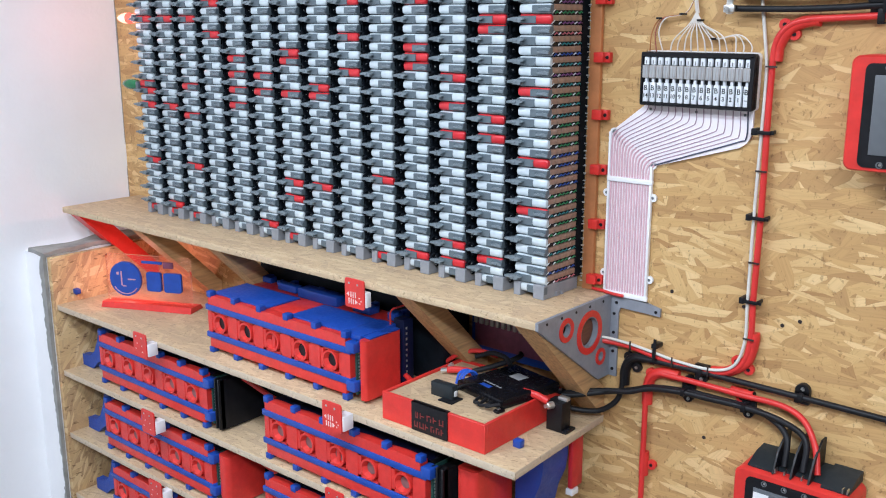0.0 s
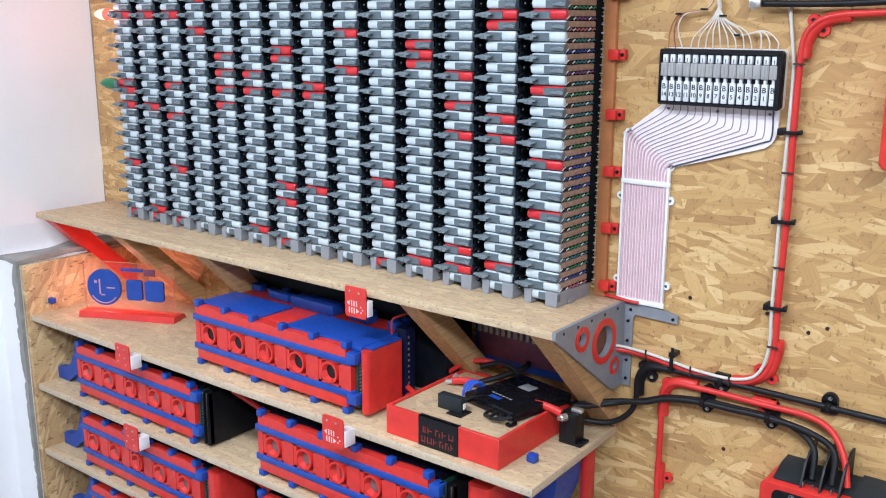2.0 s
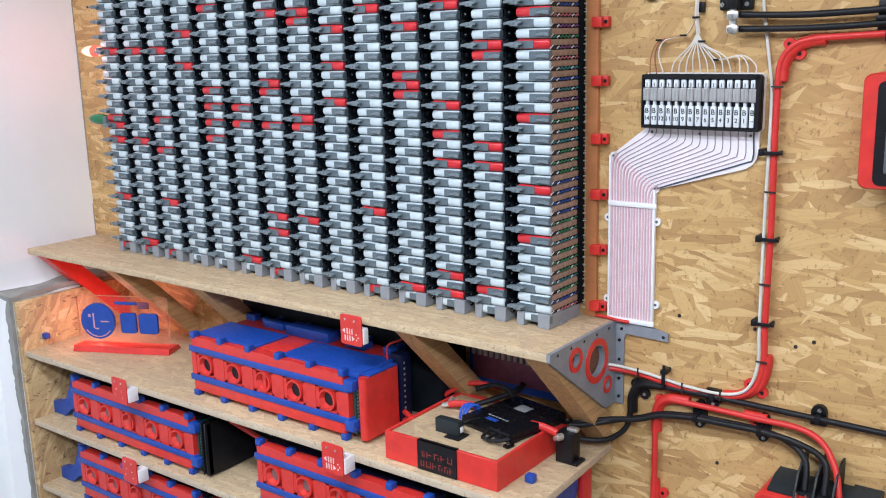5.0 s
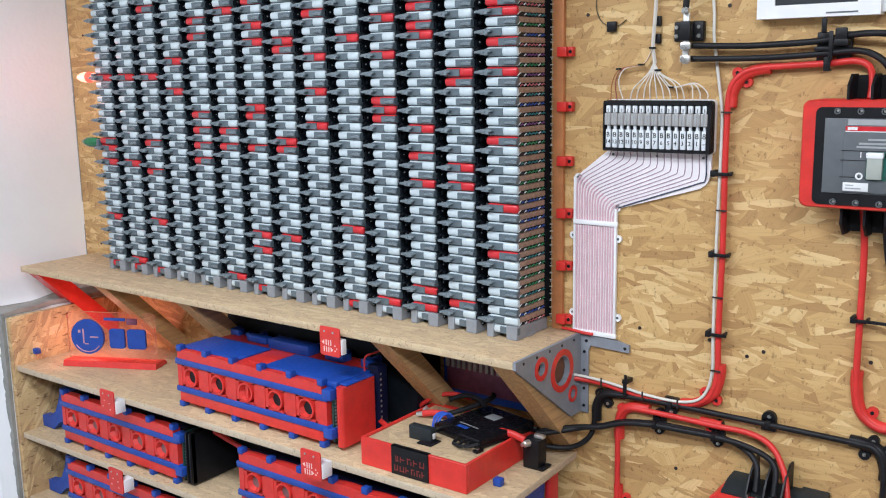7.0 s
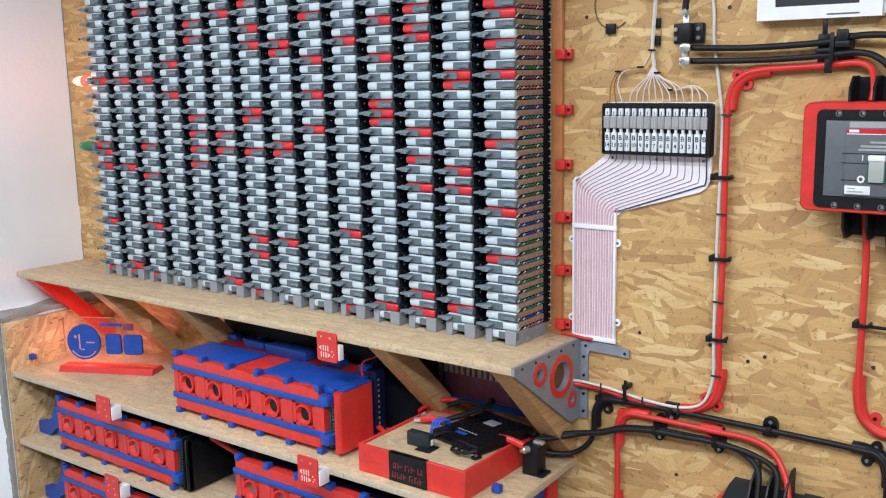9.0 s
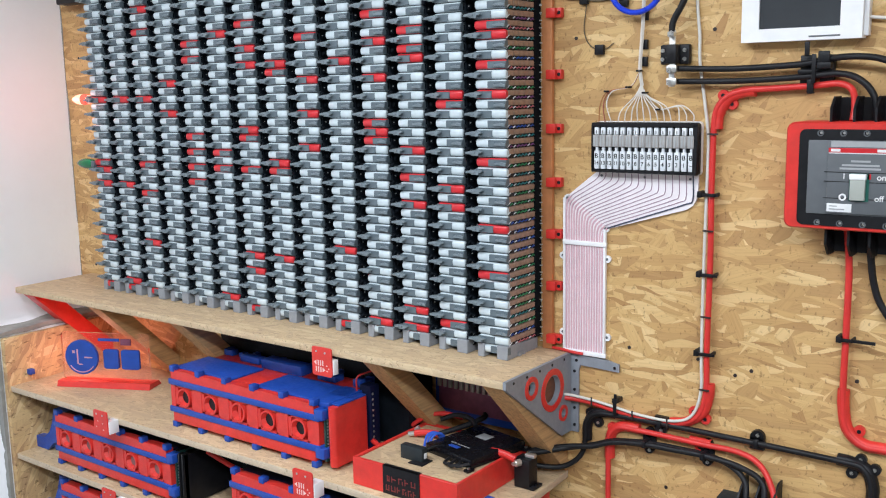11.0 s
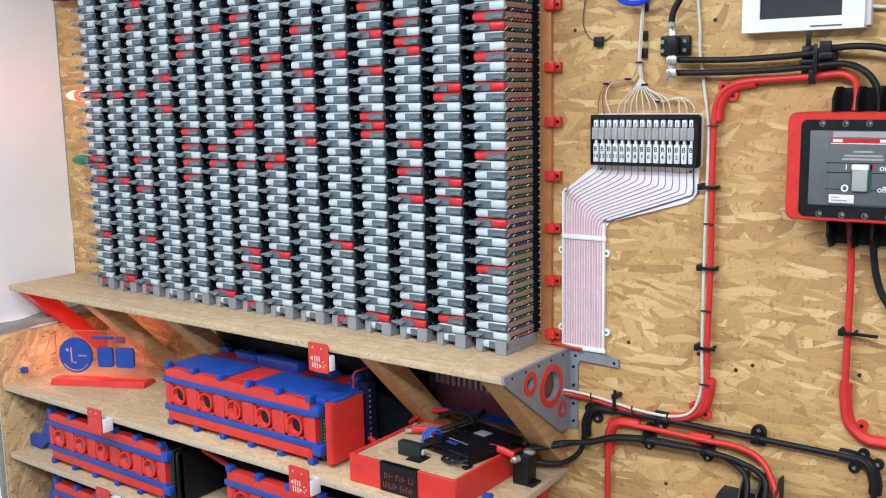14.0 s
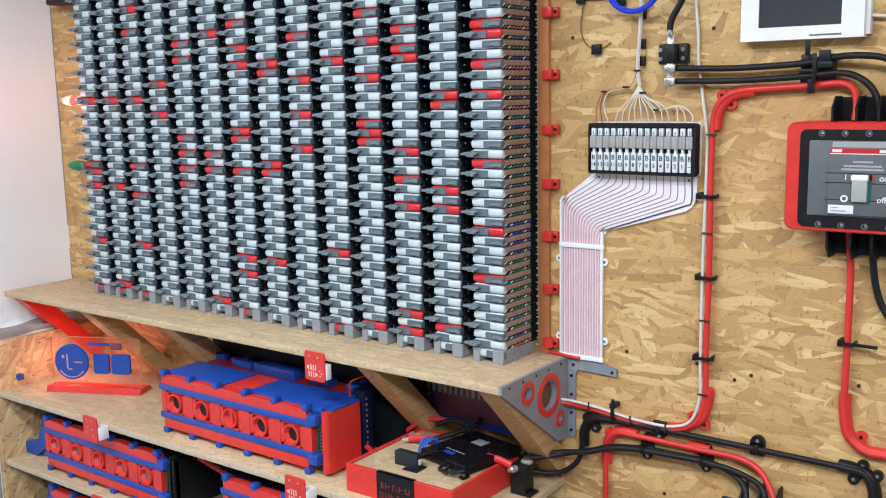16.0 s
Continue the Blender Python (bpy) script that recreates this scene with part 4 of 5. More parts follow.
# ---------- cables on the wall ----------
def cable(name, pts, r, material, label, steps=7, group="cables on the wall"):
    return solo(name, tube(bmesh.new(), pts, r, 12, steps), material, label, "cable", group)


def tie(x, z, along="x", wide=0.024, tail=0.0, y=-0.021, tail_up=0.0):
    """A black cable tie over a run, screwed to a small base."""
    t = thing("cable_tie", (x, -0.002, z), "black cable tie holding a run to the wall", "cable tie", "cable ties on the wall")
    h = wide / 2
    if along == "x":
        part("strap", boxes((x - h, x + h, y - 0.003, y - 0.0005, z - 0.0028, z + 0.0028), (x - h, x - h + 0.003, y - 0.001, -0.0008, z - 0.0028, z + 0.0028), (x + h - 0.003, x + h, y - 0.001, -0.0008, z - 0.0028, z + 0.0028), b=0.0006), BLACK, t)
        part("head", boxes((x - h - 0.004, x - h + 0.004, y - 0.004, -0.001, z - 0.0045, z + 0.0055), b=0.001), BLACK, t)
    else:
        part("strap", boxes((x - 0.0032, x + 0.0032, y - 0.003, y - 0.0005, z - h, z + h), (x - 0.0032, x + 0.0032, y - 0.001, -0.0008, z - h, z - h + 0.003), (x - 0.0032, x + 0.0032, y - 0.001, -0.0008, z + h - 0.003, z + h), b=0.0006), BLACK, t)
        part("head", boxes((x - 0.005, x + 0.005, y - 0.004, -0.001, z + h - 0.004, z + h + 0.004), b=0.001), BLACK, t)
    if tail:
        part("tail", boxes((x + h, x + h + tail, y - 0.001, y + 0.002, z - 0.0025, z + 0.0025), b=0.0006), BLACK, t)
    if tail_up:
        part("tail", boxes((x - 0.0025, x + 0.0025, y - 0.001, y + 0.002, z + h, z + h + tail_up), b=0.0006), BLACK, t)
    return t


def lash(x, z, across, half=0.010, y0=-0.0245):
    """A thin dark lashing round two leads."""
    bm = boxes((x - half, x + half, y0, y0 + 0.002, z - 0.0013, z + 0.0013) if across == "x" else (x - 0.0013, x + 0.0013, y0, y0 + 0.002, z - half, z + half))
    return solo("lashing", bm, DARK_TIE, "thin dark lashing round two leads", "cable tie", "lashings on the leads")


def elbow(name, pts, r, material, tabs, label):
    """A printed guide: a thick bent trough with round screw tabs."""
    e = thing(name, (pts[len(pts) // 2][0], -0.002, pts[len(pts) // 2][1]), label, "cable guide", "cable guides on the wall")
    bm = bmesh.new()
    tube(bm, [(x, -0.0068, z) for x, z in pts], r, 12, 8)
    for v in bm.verts:
        v.co.y = min(v.co.y, -0.001)
    part("trough", bm, material, e)
    for x, z in tabs:
        bm = bmesh.new()
        cyl(bm, (x, -0.001, z), (x, -0.008, z), 0.0088, 18)
        tab = part("tab", bm, material, e)
        bm = bmesh.new()
        cyl(bm, (x, -0.008, z), (x, -0.0095, z), 0.0030, 8)
        part("screw", bm, BLACK if material is not BLACK else STEEL, tab)
    return e


RY = -0.0125
main_red = [(0.4725, -0.045, 1.545), (0.472, -0.036, 1.567), (0.464, -0.022, 1.589), (0.444, -0.016, 1.598), (0.405, RY, 1.5955), (0.345, RY, 1.5925), (0.304, RY, 1.590), (0.275, RY, 1.581), (0.2565, RY, 1.556),
            (0.2535, RY, 1.500), (0.2530, RY, 1.430), (0.2538, RY, 1.365), (0.2540, RY, 1.292), (0.2530, RY, 1.220), (0.2522, RY, 1.158), (0.2528, RY, 1.093), (0.2430, RY, 1.052), (0.217, RY, 1.030), (0.176, RY, 1.022),
            (0.130, RY, 1.0235), (0.086, RY, 1.0275), (0.040, RY, 1.0335), (0.005, -0.02, 1.037), (-0.022, -0.035, 1.040)]
cable("red_cable", main_red, 0.0050, RED_CABLE, "thick red cable run down and along the wall")
thin_white = [(0.222, -0.005, 1.95), (0.220, -0.005, 1.80), (0.219, -0.005, 1.732), (0.224, -0.005, 1.679), (0.2255, -0.005, 1.636), (0.235, -0.005, 1.573), (0.2425, -0.006, 1.520), (0.2455, -0.0125, 1.466), (0.2455, -0.0150, 1.400), (0.2445, -0.016, 1.290),
              (0.2445, -0.016, 1.155), (0.2450, -0.016, 1.090), (0.230, -0.017, 1.046), (0.194, -0.019, 1.0305), (0.132, -0.019, 1.0305), (0.086, -0.019, 1.0360), (0.045, -0.019, 1.0405), (0.005, -0.026, 1.045), (-0.020, -0.036, 1.047)]
cable("white_cable", thin_white, 0.0026, WHITE_CABLE, "thin off-white cable lashed to the red one")
for x, z in ((0.250, 1.424), (0.2515, 1.292), (0.2505, 1.158)):
    tie(x, z, "x", 0.026, 0.005)
tie(0.090, 1.035, "z", 0.026, tail_up=0.012)
for x, z in ((0.2555, 1.522), (0.252, 1.365), (0.2515, 1.221), (0.252, 1.096)):
    lash(x, z, "x", 0.0088, -0.0215)
for x, z in ((0.043, 1.038), (0.123, 1.0275), (0.188, 1.0265)):
    lash(x, z, "z", 0.0085, -0.0222)
elbow("cable_elbow", [(0.318, 1.589), (0.300, 1.588), (0.276, 1.578), (0.260, 1.554), (0.2575, 1.530)], 0.0090, RED, ((0.281, 1.569), (0.2660, 1.583)), "red printed guide at a bend of the cable")
elbow("cable_elbow", [(0.256, 1.105), (0.256, 1.086), (0.246, 1.052), (0.217, 1.030), (0.190, 1.024)], 0.0090, RED, ((0.230, 1.051), (0.2510, 1.041)), "red printed guide at the lower bend of the cable")

# black terminal block with its lugs
block = thing("terminal_block", (0.19, -0.002, 1.63), "black terminal block with four screws and bare lugs", "terminal block")
part("body", boxes((0.1605, 0.2105, -0.014, -0.001, 1.6335, 1.6655), b=0.003), BLACK, block)
part("ridge", boxes((0.1770, 0.1960, -0.033, -0.013, 1.6345, 1.6650), b=0.003), BLACK, block)
for x in (0.1640, 0.2015):
    for z in (1.6420, 1.6560):
        bm = bmesh.new()
        cyl(bm, (x + 0.0015, -0.0138, z), (x + 0.0015, -0.0162, z), 0.0033, 12)
        part("screw", bm, STEEL, block)
part("busbar", boxes((0.1815, 0.1915, -0.027, -0.022, 1.598, 1.688), b=0.0008), TIN, block, "tinned bar")
for x, z in ((0.1865, 1.681), (0.186, 1.6245), (0.186, 1.6055)):
    bm = bmesh.new()
    cyl(bm, (x, -0.027, z), (x, -0.0335, z), 0.0062, 6)
    cyl(bm, (x, -0.0335, z), (x, -0.0365, z), 0.0042, 10)
    part("nut", bm, STEEL, block)
cable("black_cable", [(0.1855, -0.027, 1.684), (0.1885, -0.027, 1.703), (0.2045, -0.026, 1.732), (0.222, -0.022, 1.78), (0.24, -0.02, 1.90)], 0.0052, BLACK_CABLE, "thick black cable rising from the terminal block")
for z0, pts in ((1.6265, [(0.200, 1.6265), (0.279, 1.624), (0.345, 1.6255), (0.397, 1.6285), (0.429, 1.6345), (0.468, 1.6365), (0.505, 1.6315), (0.53, 1.615), (0.545, 1.580), (0.548, 1.545)]),
                (1.606, [(0.200, 1.606), (0.280, 1.605), (0.345, 1.6065), (0.398, 1.6095), (0.446, 1.6125), (0.477, 1.6025), (0.496, 1.580), (0.503, 1.545)])):
    cable("black_cable", [(0.188, -0.029, z0), (0.194, -0.027, z0)] + [(x, -0.020 if x < 0.45 else -0.030, z) for x, z in pts], 0.0049, BLACK_CABLE, "thick black cable from the terminal block to the breaker")
    solo("cable_lug", boxes((0.1800, 0.1975, -0.0345, -0.0275, z0 - 0.0058, z0 + 0.0058), b=0.002), TIN, "bare tinned lug bolted to the bar", "cable lug", "cable lugs")
clampt = thing("cable_clamp", (0.405, -0.002, 1.62), "black printed clamp with a tie over three cables", "cable clamp", "cable clamps on the wall")
for x in (0.3855, 0.4145):
    part("base", boxes((x, x + 0.0205, -0.013, -0.001, 1.5975, 1.6410), b=0.002), BLACK, clampt)
part("bridge", boxes((0.3870, 0.4335, -0.0145, -0.012, 1.6130, 1.6215), b=0.001), BLACK, clampt)
part("hook", boxes((0.4130, 0.4340, -0.0285, -0.012, 1.6200, 1.6300), (0.4150, 0.4320, -0.0285, -0.0255, 1.6290, 1.6460), b=0.002), BLACK, clampt)
part("hook", boxes((0.3860, 0.4070, -0.0275, -0.012, 1.6130, 1.6200), b=0.002), BLACK, clampt)
part("tail", boxes((0.3945, 0.4020, -0.0265, -0.0225, 1.6390, 1.6610), b=0.0018), BLACK, clampt)
part("strap", boxes((0.3985, 0.4085, -0.0212, -0.0188, 1.586, 1.6055), (0.3985, 0.4085, -0.0200, -0.012, 1.5840, 1.5870), b=0.0008), BLACK, clampt)
part("strap", boxes((0.4060, 0.4120, -0.0270, -0.0245, 1.5990, 1.6420), b=0.0008), BLACK, clampt)

# ---------- wall tablet ----------
tablet = thing("wall_tablet", (0.39, -0.002, 1.66), "white framed tablet with a dark screen on the wall", "tablet")
tf = bmesh.new()
TX0, TX1, TZ0, TZ1 = 0.2985, 0.4745, 1.6625, 1.775
SX0, SX1, SZ0, SZ1 = 0.325, 0.4435, 1.6815, 1.757
for r in ((TX0, TX1, TZ0, SZ0), (TX0, TX1, SZ1, TZ1), (TX0, SX0, SZ0, SZ1), (SX1, TX1, SZ0, SZ1)):
    box(tf, r[0], r[1], -0.026, -0.001, r[2], r[3])
part("case", tf, WHITE_PLASTIC, tablet)
part("screen", boxes((SX0 - 0.001, SX1 + 0.001, -0.0225, -0.010, SZ0 - 0.001, SZ1 + 0.001)), SCREEN, tablet, "dark grey screen")
part("slot", boxes((0.400, 0.4445, -0.0268, -0.0255, 1.6668, 1.6690)), CASE_GREY, tablet)
part("side_step", boxes((0.4745, 0.481, -0.018, -0.001, 1.666, 1.772), b=0.001), WHITE_PLASTIC, tablet)
cable("white_cable", [(0.481, -0.010, 1.6925), (0.495, -0.010, 1.6905), (0.53, -0.008, 1.688), (0.60, -0.006, 1.69)], 0.0026, WHITE_LEAD, "white lead plugged into the tablet")

# small sensor wire and blue ring
for x, z, s in ((0.046, 1.6625, 0.0085), (0.0155, 1.748, 0.008), (0.0905, 1.7385, 0.008)):
    solo("adhesive_clip", boxes((x - s, x + s, -0.009, -0.001, z - s, z + s), b=0.0015), BLACK, "small black adhesive cable clip", "clip", "adhesive clips")
cable("thin_wire", [(-0.02, -0.003, 1.7505), (0.0155, -0.004, 1.7465), (0.018, -0.003, 1.730), (0.0145, -0.003, 1.700), (0.022, -0.003, 1.676), (0.040, -0.004, 1.6635), (0.058, -0.003, 1.6645), (0.071, -0.002, 1.673)], 0.0009, OLIVE_WIRE, "thin olive sensor wire")
cable("thin_wire", [(0.008, -0.004, 1.7490), (0.04, -0.003, 1.7445), (0.075, -0.003, 1.746), (0.0905, -0.004, 1.741), (0.104, -0.003, 1.752)], 0.0013, OLIVE_WIRE, "thin olive wire above the sensor")
bm = bmesh.new()
loop = [(0.122 + 0.0475 * math.cos(2 * math.pi * k / 36), -0.026, 1.7665 + 0.0475 * math.sin(2 * math.pi * k / 36)) for k in range(36)]
last = None
rows = []
for x, y, z in loop:
    out = Vector((x - 0.122, 0, z - 1.7665)).normalized()
    rows.append([bm.verts.new(Vector((x, y, z)) + 0.0046 * (math.cos(a) * out + Vector((0, math.sin(a), 0)))) for a in [2 * math.pi * j / 10 for j in range(10)]])
for k in range(36):
    for j in range(10):
        bm.faces.new((rows[k][j], rows[k][(j + 1) % 10], rows[(k + 1) % 36][(j + 1) % 10], rows[(k + 1) % 36][j]))
bring = solo("hanging_ring", bm, BRIGHT_BLUE, "bright blue plastic ring round the wire bundle", "ring")

# screw holes in the boards
for x, z in ((-0.002, 1.684), (0.247, 1.687), (0.106, 1.144), (0.297, 1.124), (0.324, 1.136), (0.487, 1.146), (0.233, 1.142), (0.18, 0.90), (-1.49, 1.70), (-1.485, 1.145)):
    bm = bmesh.new()
    cyl(bm, (x, 0.0, z), (x, -0.0012, z), 0.0032, 10)
    solo("board_screw", bm, DARK_TIE, "dark screw head sunk in the board", "screw", "screws in the boards")

# ---------- lower cable runs ----------
cable("red_cable", [(0.0735, RY, 0.30), (0.0735, RY, 0.60), (0.0735, RY, 0.868), (0.0732, RY, 0.950), (0.0755, RY, 0.978), (0.092, RY, 0.9965), (0.128, -0.014, 0.9995), (0.190, -0.014, 0.9993), (0.250, -0.014, 0.9985), (0.314, -0.016, 0.9985), (0.351, -0.022, 0.986), (0.375, -0.032, 0.953), (0.3865, -0.045, 0.915)], 0.0050, RED_CABLE, "thick red cable bending into the lower breaker")
elbow("cable_elbow", [(0.0735, 0.935), (0.0735, 0.962), (0.080, 0.986), (0.100, 0.9985), (0.132, 0.9998)], 0.0095, RED, ((0.0775, 0.9925),), "red printed guide at the upper bend")
elbow("cable_elbow", [(0.225, 0.9988), (0.245, 0.9985), (0.262, 0.9985)], 0.0086, RED, ((0.243, 0.990),), "red printed straight guide on the cable")
elbow("cable_elbow", [(0.0735, 0.845), (0.0735, 0.825), (0.0735, 0.800)], 0.0086, RED, ((0.0880, 0.822),), "red printed straight guide low on the wall")
BY = -0.014
cable("black_cable", [(-0.0735, -0.070, 0.9185), (-0.05, -0.050, 0.905), (-0.010, -0.030, 0.906), (0.020, -0.020, 0.930), (0.0272, BY, 0.962), (0.0295, BY, 0.995), (0.048, BY, 1.0145), (0.085, BY, 1.0185), (0.150, BY, 1.0203), (0.210, BY, 1.0203), (0.339, BY, 1.0195), (0.420, BY, 1.0187), (0.481, BY, 1.0175), (0.505, BY, 1.0130), (0.518, BY, 0.985), (0.5195, BY, 0.90), (0.5195, BY, 0.5)], 0.0049, BLACK_CABLE, "thick black cable along the wall")
elbow("cable_elbow", [(0.0275, 0.960), (0.0285, 0.988), (0.042, 1.0115), (0.068, 1.0180), (0.083, 1.0187)], 0.0092, BLACK, ((0.050, 0.996), (0.0330, 1.012)), "black printed guide at a bend")
elbow("cable_elbow", [(0.466, 1.0180), (0.486, 1.0172), (0.509, 1.010), (0.5190, 0.985), (0.5195, 0.965)], 0.0098, BLACK, ((0.488, 1.000), (0.521, 1.012), (0.500, 1.024)), "black printed guide at the far bend")
for i, (dy, off, xe, ye) in enumerate(((0.0, 0.0, 0.337, -0.05), (-0.009, 0.0085, 0.366, -0.05))):
    cable("black_cable", [(-0.056, -0.078 + 0.008 * i, 0.9395), (-0.036, -0.068 + 0.008 * i, 0.9410 + off * 0.4), (0.007, -0.042, 0.9500 + off * 0.3), (0.05, -0.024 + dy, 0.959), (0.089, -0.018 + dy, 0.9725), (0.150, -0.018 + dy, 0.9815), (0.200, -0.018 + dy, 0.983), (0.257, -0.018 + dy, 0.9825 + off * 0.2), (0.300 + 0.02 * i, -0.022 + dy, 0.9755 + off * 0.5), (xe - 0.006, -0.034, 0.957 + off * 0.4), (xe, ye, 0.915)], 0.0050, BLACK_CABLE, "thick black cable from the shunt to the lower breaker")


def double_clamp(x, z, up=1):
    c = thing("cable_clamp", (x, -0.002, z), "black round printed cable clamp with a screw", "cable clamp", "cable clamps on the wall")
    bm = bmesh.new()
    cyl(bm, (x, -0.001, z + 0.009 * up), (x, -0.010, z + 0.009 * up), 0.0115, 16)
    box(bm, x - 0.0115, x + 0.0115, -0.010, -0.001, min(z - 0.012 * up, z + 0.009 * up), max(z - 0.012 * up, z + 0.009 * up))
    part("base", bm, BLACK, c)
    part("saddle", boxes((x - 0.0045, x + 0.0045, -0.0208, -0.009, z - 0.0062, z + 0.0062), b=0.002), BLACK, c)
    bm = bmesh.new()
    cyl(bm, (x + 0.001, -0.010, z + 0.0125 * up), (x + 0.001, -0.0115, z + 0.0125 * up), 0.0032, 10)
    part("screw", bm, STEEL, c)


double_clamp(0.340, 1.0195)
double_clamp(0.172, 1.0190, -1)
for x, z in ((0.150, 0.982), (0.256, 0.9828)):
    c = thing("cable_clamp", (x, -0.002, z), "black printed cable clamp with two screws", "cable clamp", "cable clamps on the wall")
    bm = boxes((x - 0.0115, x + 0.0115, -0.0085, -0.001, z - 0.014, z + 0.016))
    for dz in (0.016, -0.0145):
        cyl(bm, (x, -0.001, z + dz), (x, -0.0085, z + dz), 0.0088, 14)
    part("base", bm, BLACK, c)
    part("saddle", boxes((x - 0.0040, x + 0.0040, -0.0335, -0.008, z - 0.0062, z + 0.0066), b=0.002), BLACK, c)
    for dz in (0.017, -0.0165):
        bm = bmesh.new()
        cyl(bm, (x + 0.001, -0.0085, z + dz), (x + 0.001, -0.0100, z + dz), 0.0030, 10)
        part("screw", bm, STEEL, c)

# right-hand run under the breaker
cable("red_cable", [(0.4695, -0.040, 1.40), (0.4695, -0.028, 1.374), (0.4702, -0.015, 1.330), (0.4705, RY, 1.289), (0.4703, RY, 1.215), (0.4700, RY, 1.140), (0.4712, RY, 1.100), (0.479, RY, 1.068), (0.503, RY, 1.0495), (0.535, RY, 1.048), (0.70, RY, 1.05)], 0.0052, RED_CABLE, "thick red cable below the breaker")
elbow("cable_elbow", [(0.4702, 1.132), (0.4704, 1.108), (0.478, 1.070), (0.502, 1.0500), (0.535, 1.0485), (0.56, 1.0485)], 0.0092, RED, ((0.4955, 1.069),), "red printed guide at the bend under the breaker")
tie(0.4725, 1.2135, "x", 0.020, 0.032)
cable("black_cable", [(0.5025, -0.045, 1.40), (0.5028, -0.030, 1.352), (0.507, -0.018, 1.305), (0.519, -0.014, 1.270), (0.548, -0.012, 1.235), (0.60, -0.012, 1.21)], 0.0052, BLACK_CABLE, "thick black cable below the breaker")


# ---------- breakers ----------
def breaker(x0, x1, z0, z1, cx, writing):
    br = thing("circuit_breaker", ((x0 + x1) / 2, -0.002, z0), "grey four pole circuit breaker in a red and black frame" if writing else "grey circuit breaker in a red frame low on the wall", "circuit breaker", "circuit breakers")
    D = -0.074
    outer = bmesh.new()
    ring_in = rounded(x0 + 0.0205, x1 - 0.0205, z0 + 0.0065, z1 - 0.0105, 0.009)
    shell = rounded(x0, x1, z0, z1, 0.012)
    n = len(shell)
    loops = [[outer.verts.new((a, d, c)) for a, c in pts] for pts, d in ((shell, -0.004), (shell, D + 0.003), ([(a + (0.002 if a < cx else -0.002), c + (0.002 if c < (z0 + z1) / 2 else -0.002)) for a, c in shell], D), (ring_in, D), (ring_in, -0.02))]
    for a, b in zip(loops, loops[1:]):
        for k in range(n):
            outer.faces.new((a[k], a[(k + 1) % n], b[(k + 1) % n], b[k]))
    part("red_frame", outer, RED, br, "red printed frame")
    bz = bmesh.new()
    prism(bz, rounded(x0 + 0.020, x1 - 0.020, z0 + 0.006, z1 - 0.010, 0.009), "Y", D - 0.002, -0.02)
    bezel = part("bezel", bz, BLACK, br, "black bezel")
    part("front", boxes((x0 + 0.0335, x1 - 0.0335, D - 0.0038, D - 0.001, z0 + 0.0235, z1 - 0.0255), b=0.0008), CASE_GREY, br, "grey front")
    part("raised_front", boxes((x0 + 0.062, x1 - 0.058, D - 0.007, D - 0.003, z0 + 0.026, z1 - 0.0290), b=0.0008), CASE_GREY, br)
    for k in range(4):
        for z in (z1 - 0.0155, z0 + 0.0105):
            bm = bmesh.new()
            ring(bm, (x0 + 0.0495 + k * 0.0313, D - 0.0030, z), "Y", 0.0046, 0.0030, 0.002, 14)
            sc = part("screw_well", bm, CASE_GREY, bezel)
            bm = bmesh.new()
            cyl(bm, (x0 + 0.0495 + k * 0.0313 + 0.0008, D - 0.0022, z + 0.0005), (x0 + 0.0495 + k * 0.0313 + 0.0008, D - 0.0028, z + 0.0005), 0.0020, 10)
            part("screw", bm, STEEL, sc)
    F = D - 0.0072
    if writing:
        part("grey_strip", boxes((x0 + 0.066, x1 - 0.060, F - 0.0004, F + 0.001, z1 - 0.0345, z1 - 0.0265)), PRINT_PALE, br, "pale grey strip")
        part("red_strip", boxes((x0 + 0.063, x1 - 0.060, F - 0.0005, F + 0.001, z1 - 0.0425, z1 - 0.0360)), RED_CAP, br, "red strip with white marks")
        for a, b in ((0.066, 0.079), (0.128, 0.140)):
            part("white_mark", boxes((x0 + a, x0 + b, F - 0.0008, F, z1 - 0.0412, z1 - 0.0372)), LABEL_WHITE, br)
        part("white_line", boxes((x0 + 0.063, x1 - 0.060, F - 0.0006, F + 0.001, z1 - 0.0440, z1 - 0.0427)), LABEL_WHITE, br)
        for a, b, z in ((0.094, 0.120, 1.4895), (0.082, 0.132, 1.4838), (0.079, 0.134, 1.4790)):
            part("small_print", boxes((x0 + a, x0 + b, F - 0.0005, F, z - 0.0014, z + 0.0014)), PRINT_PALE, br)
        for z in (1.4735, 1.4600, 1.4360):
            part("groove", boxes((x0 + 0.058, x1 - 0.06, F - 0.0002, F + 0.001, z - 0.0005, z + 0.0005)), BLACK, br)
        hx = 0.4825
        part("handle_slot", boxes((hx - 0.002, hx + 0.0245, F - 0.0006, F + 0.001, 1.4330, 1.4725)), PRINT_TEAL, br, "dark green slot")
        part("handle", boxes((hx, hx + 0.0205, F - 0.007, F, 1.4345, 1.4665), b=0.0015), PALE_GREEN, br, "pale toggle handle")
        part("handle_top", boxes((hx - 0.001, hx + 0.0215, F - 0.0085, F, 1.4640, 1.4722), b=0.0015), WHITE_PLASTIC, br, "white toggle top")
        part("red_mark", boxes((hx + 0.0225, hx + 0.0265, F - 0.0006, F, 1.4645, 1.4722)), RED_CAP, br)
        letters("I", (x0 + 0.0855, F - 0.0006, 1.4675), 0.011, LABEL_WHITE, br)
        letters("on", (hx + 0.0405, F - 0.0006, 1.4675), 0.012, LABEL_WHITE, br)
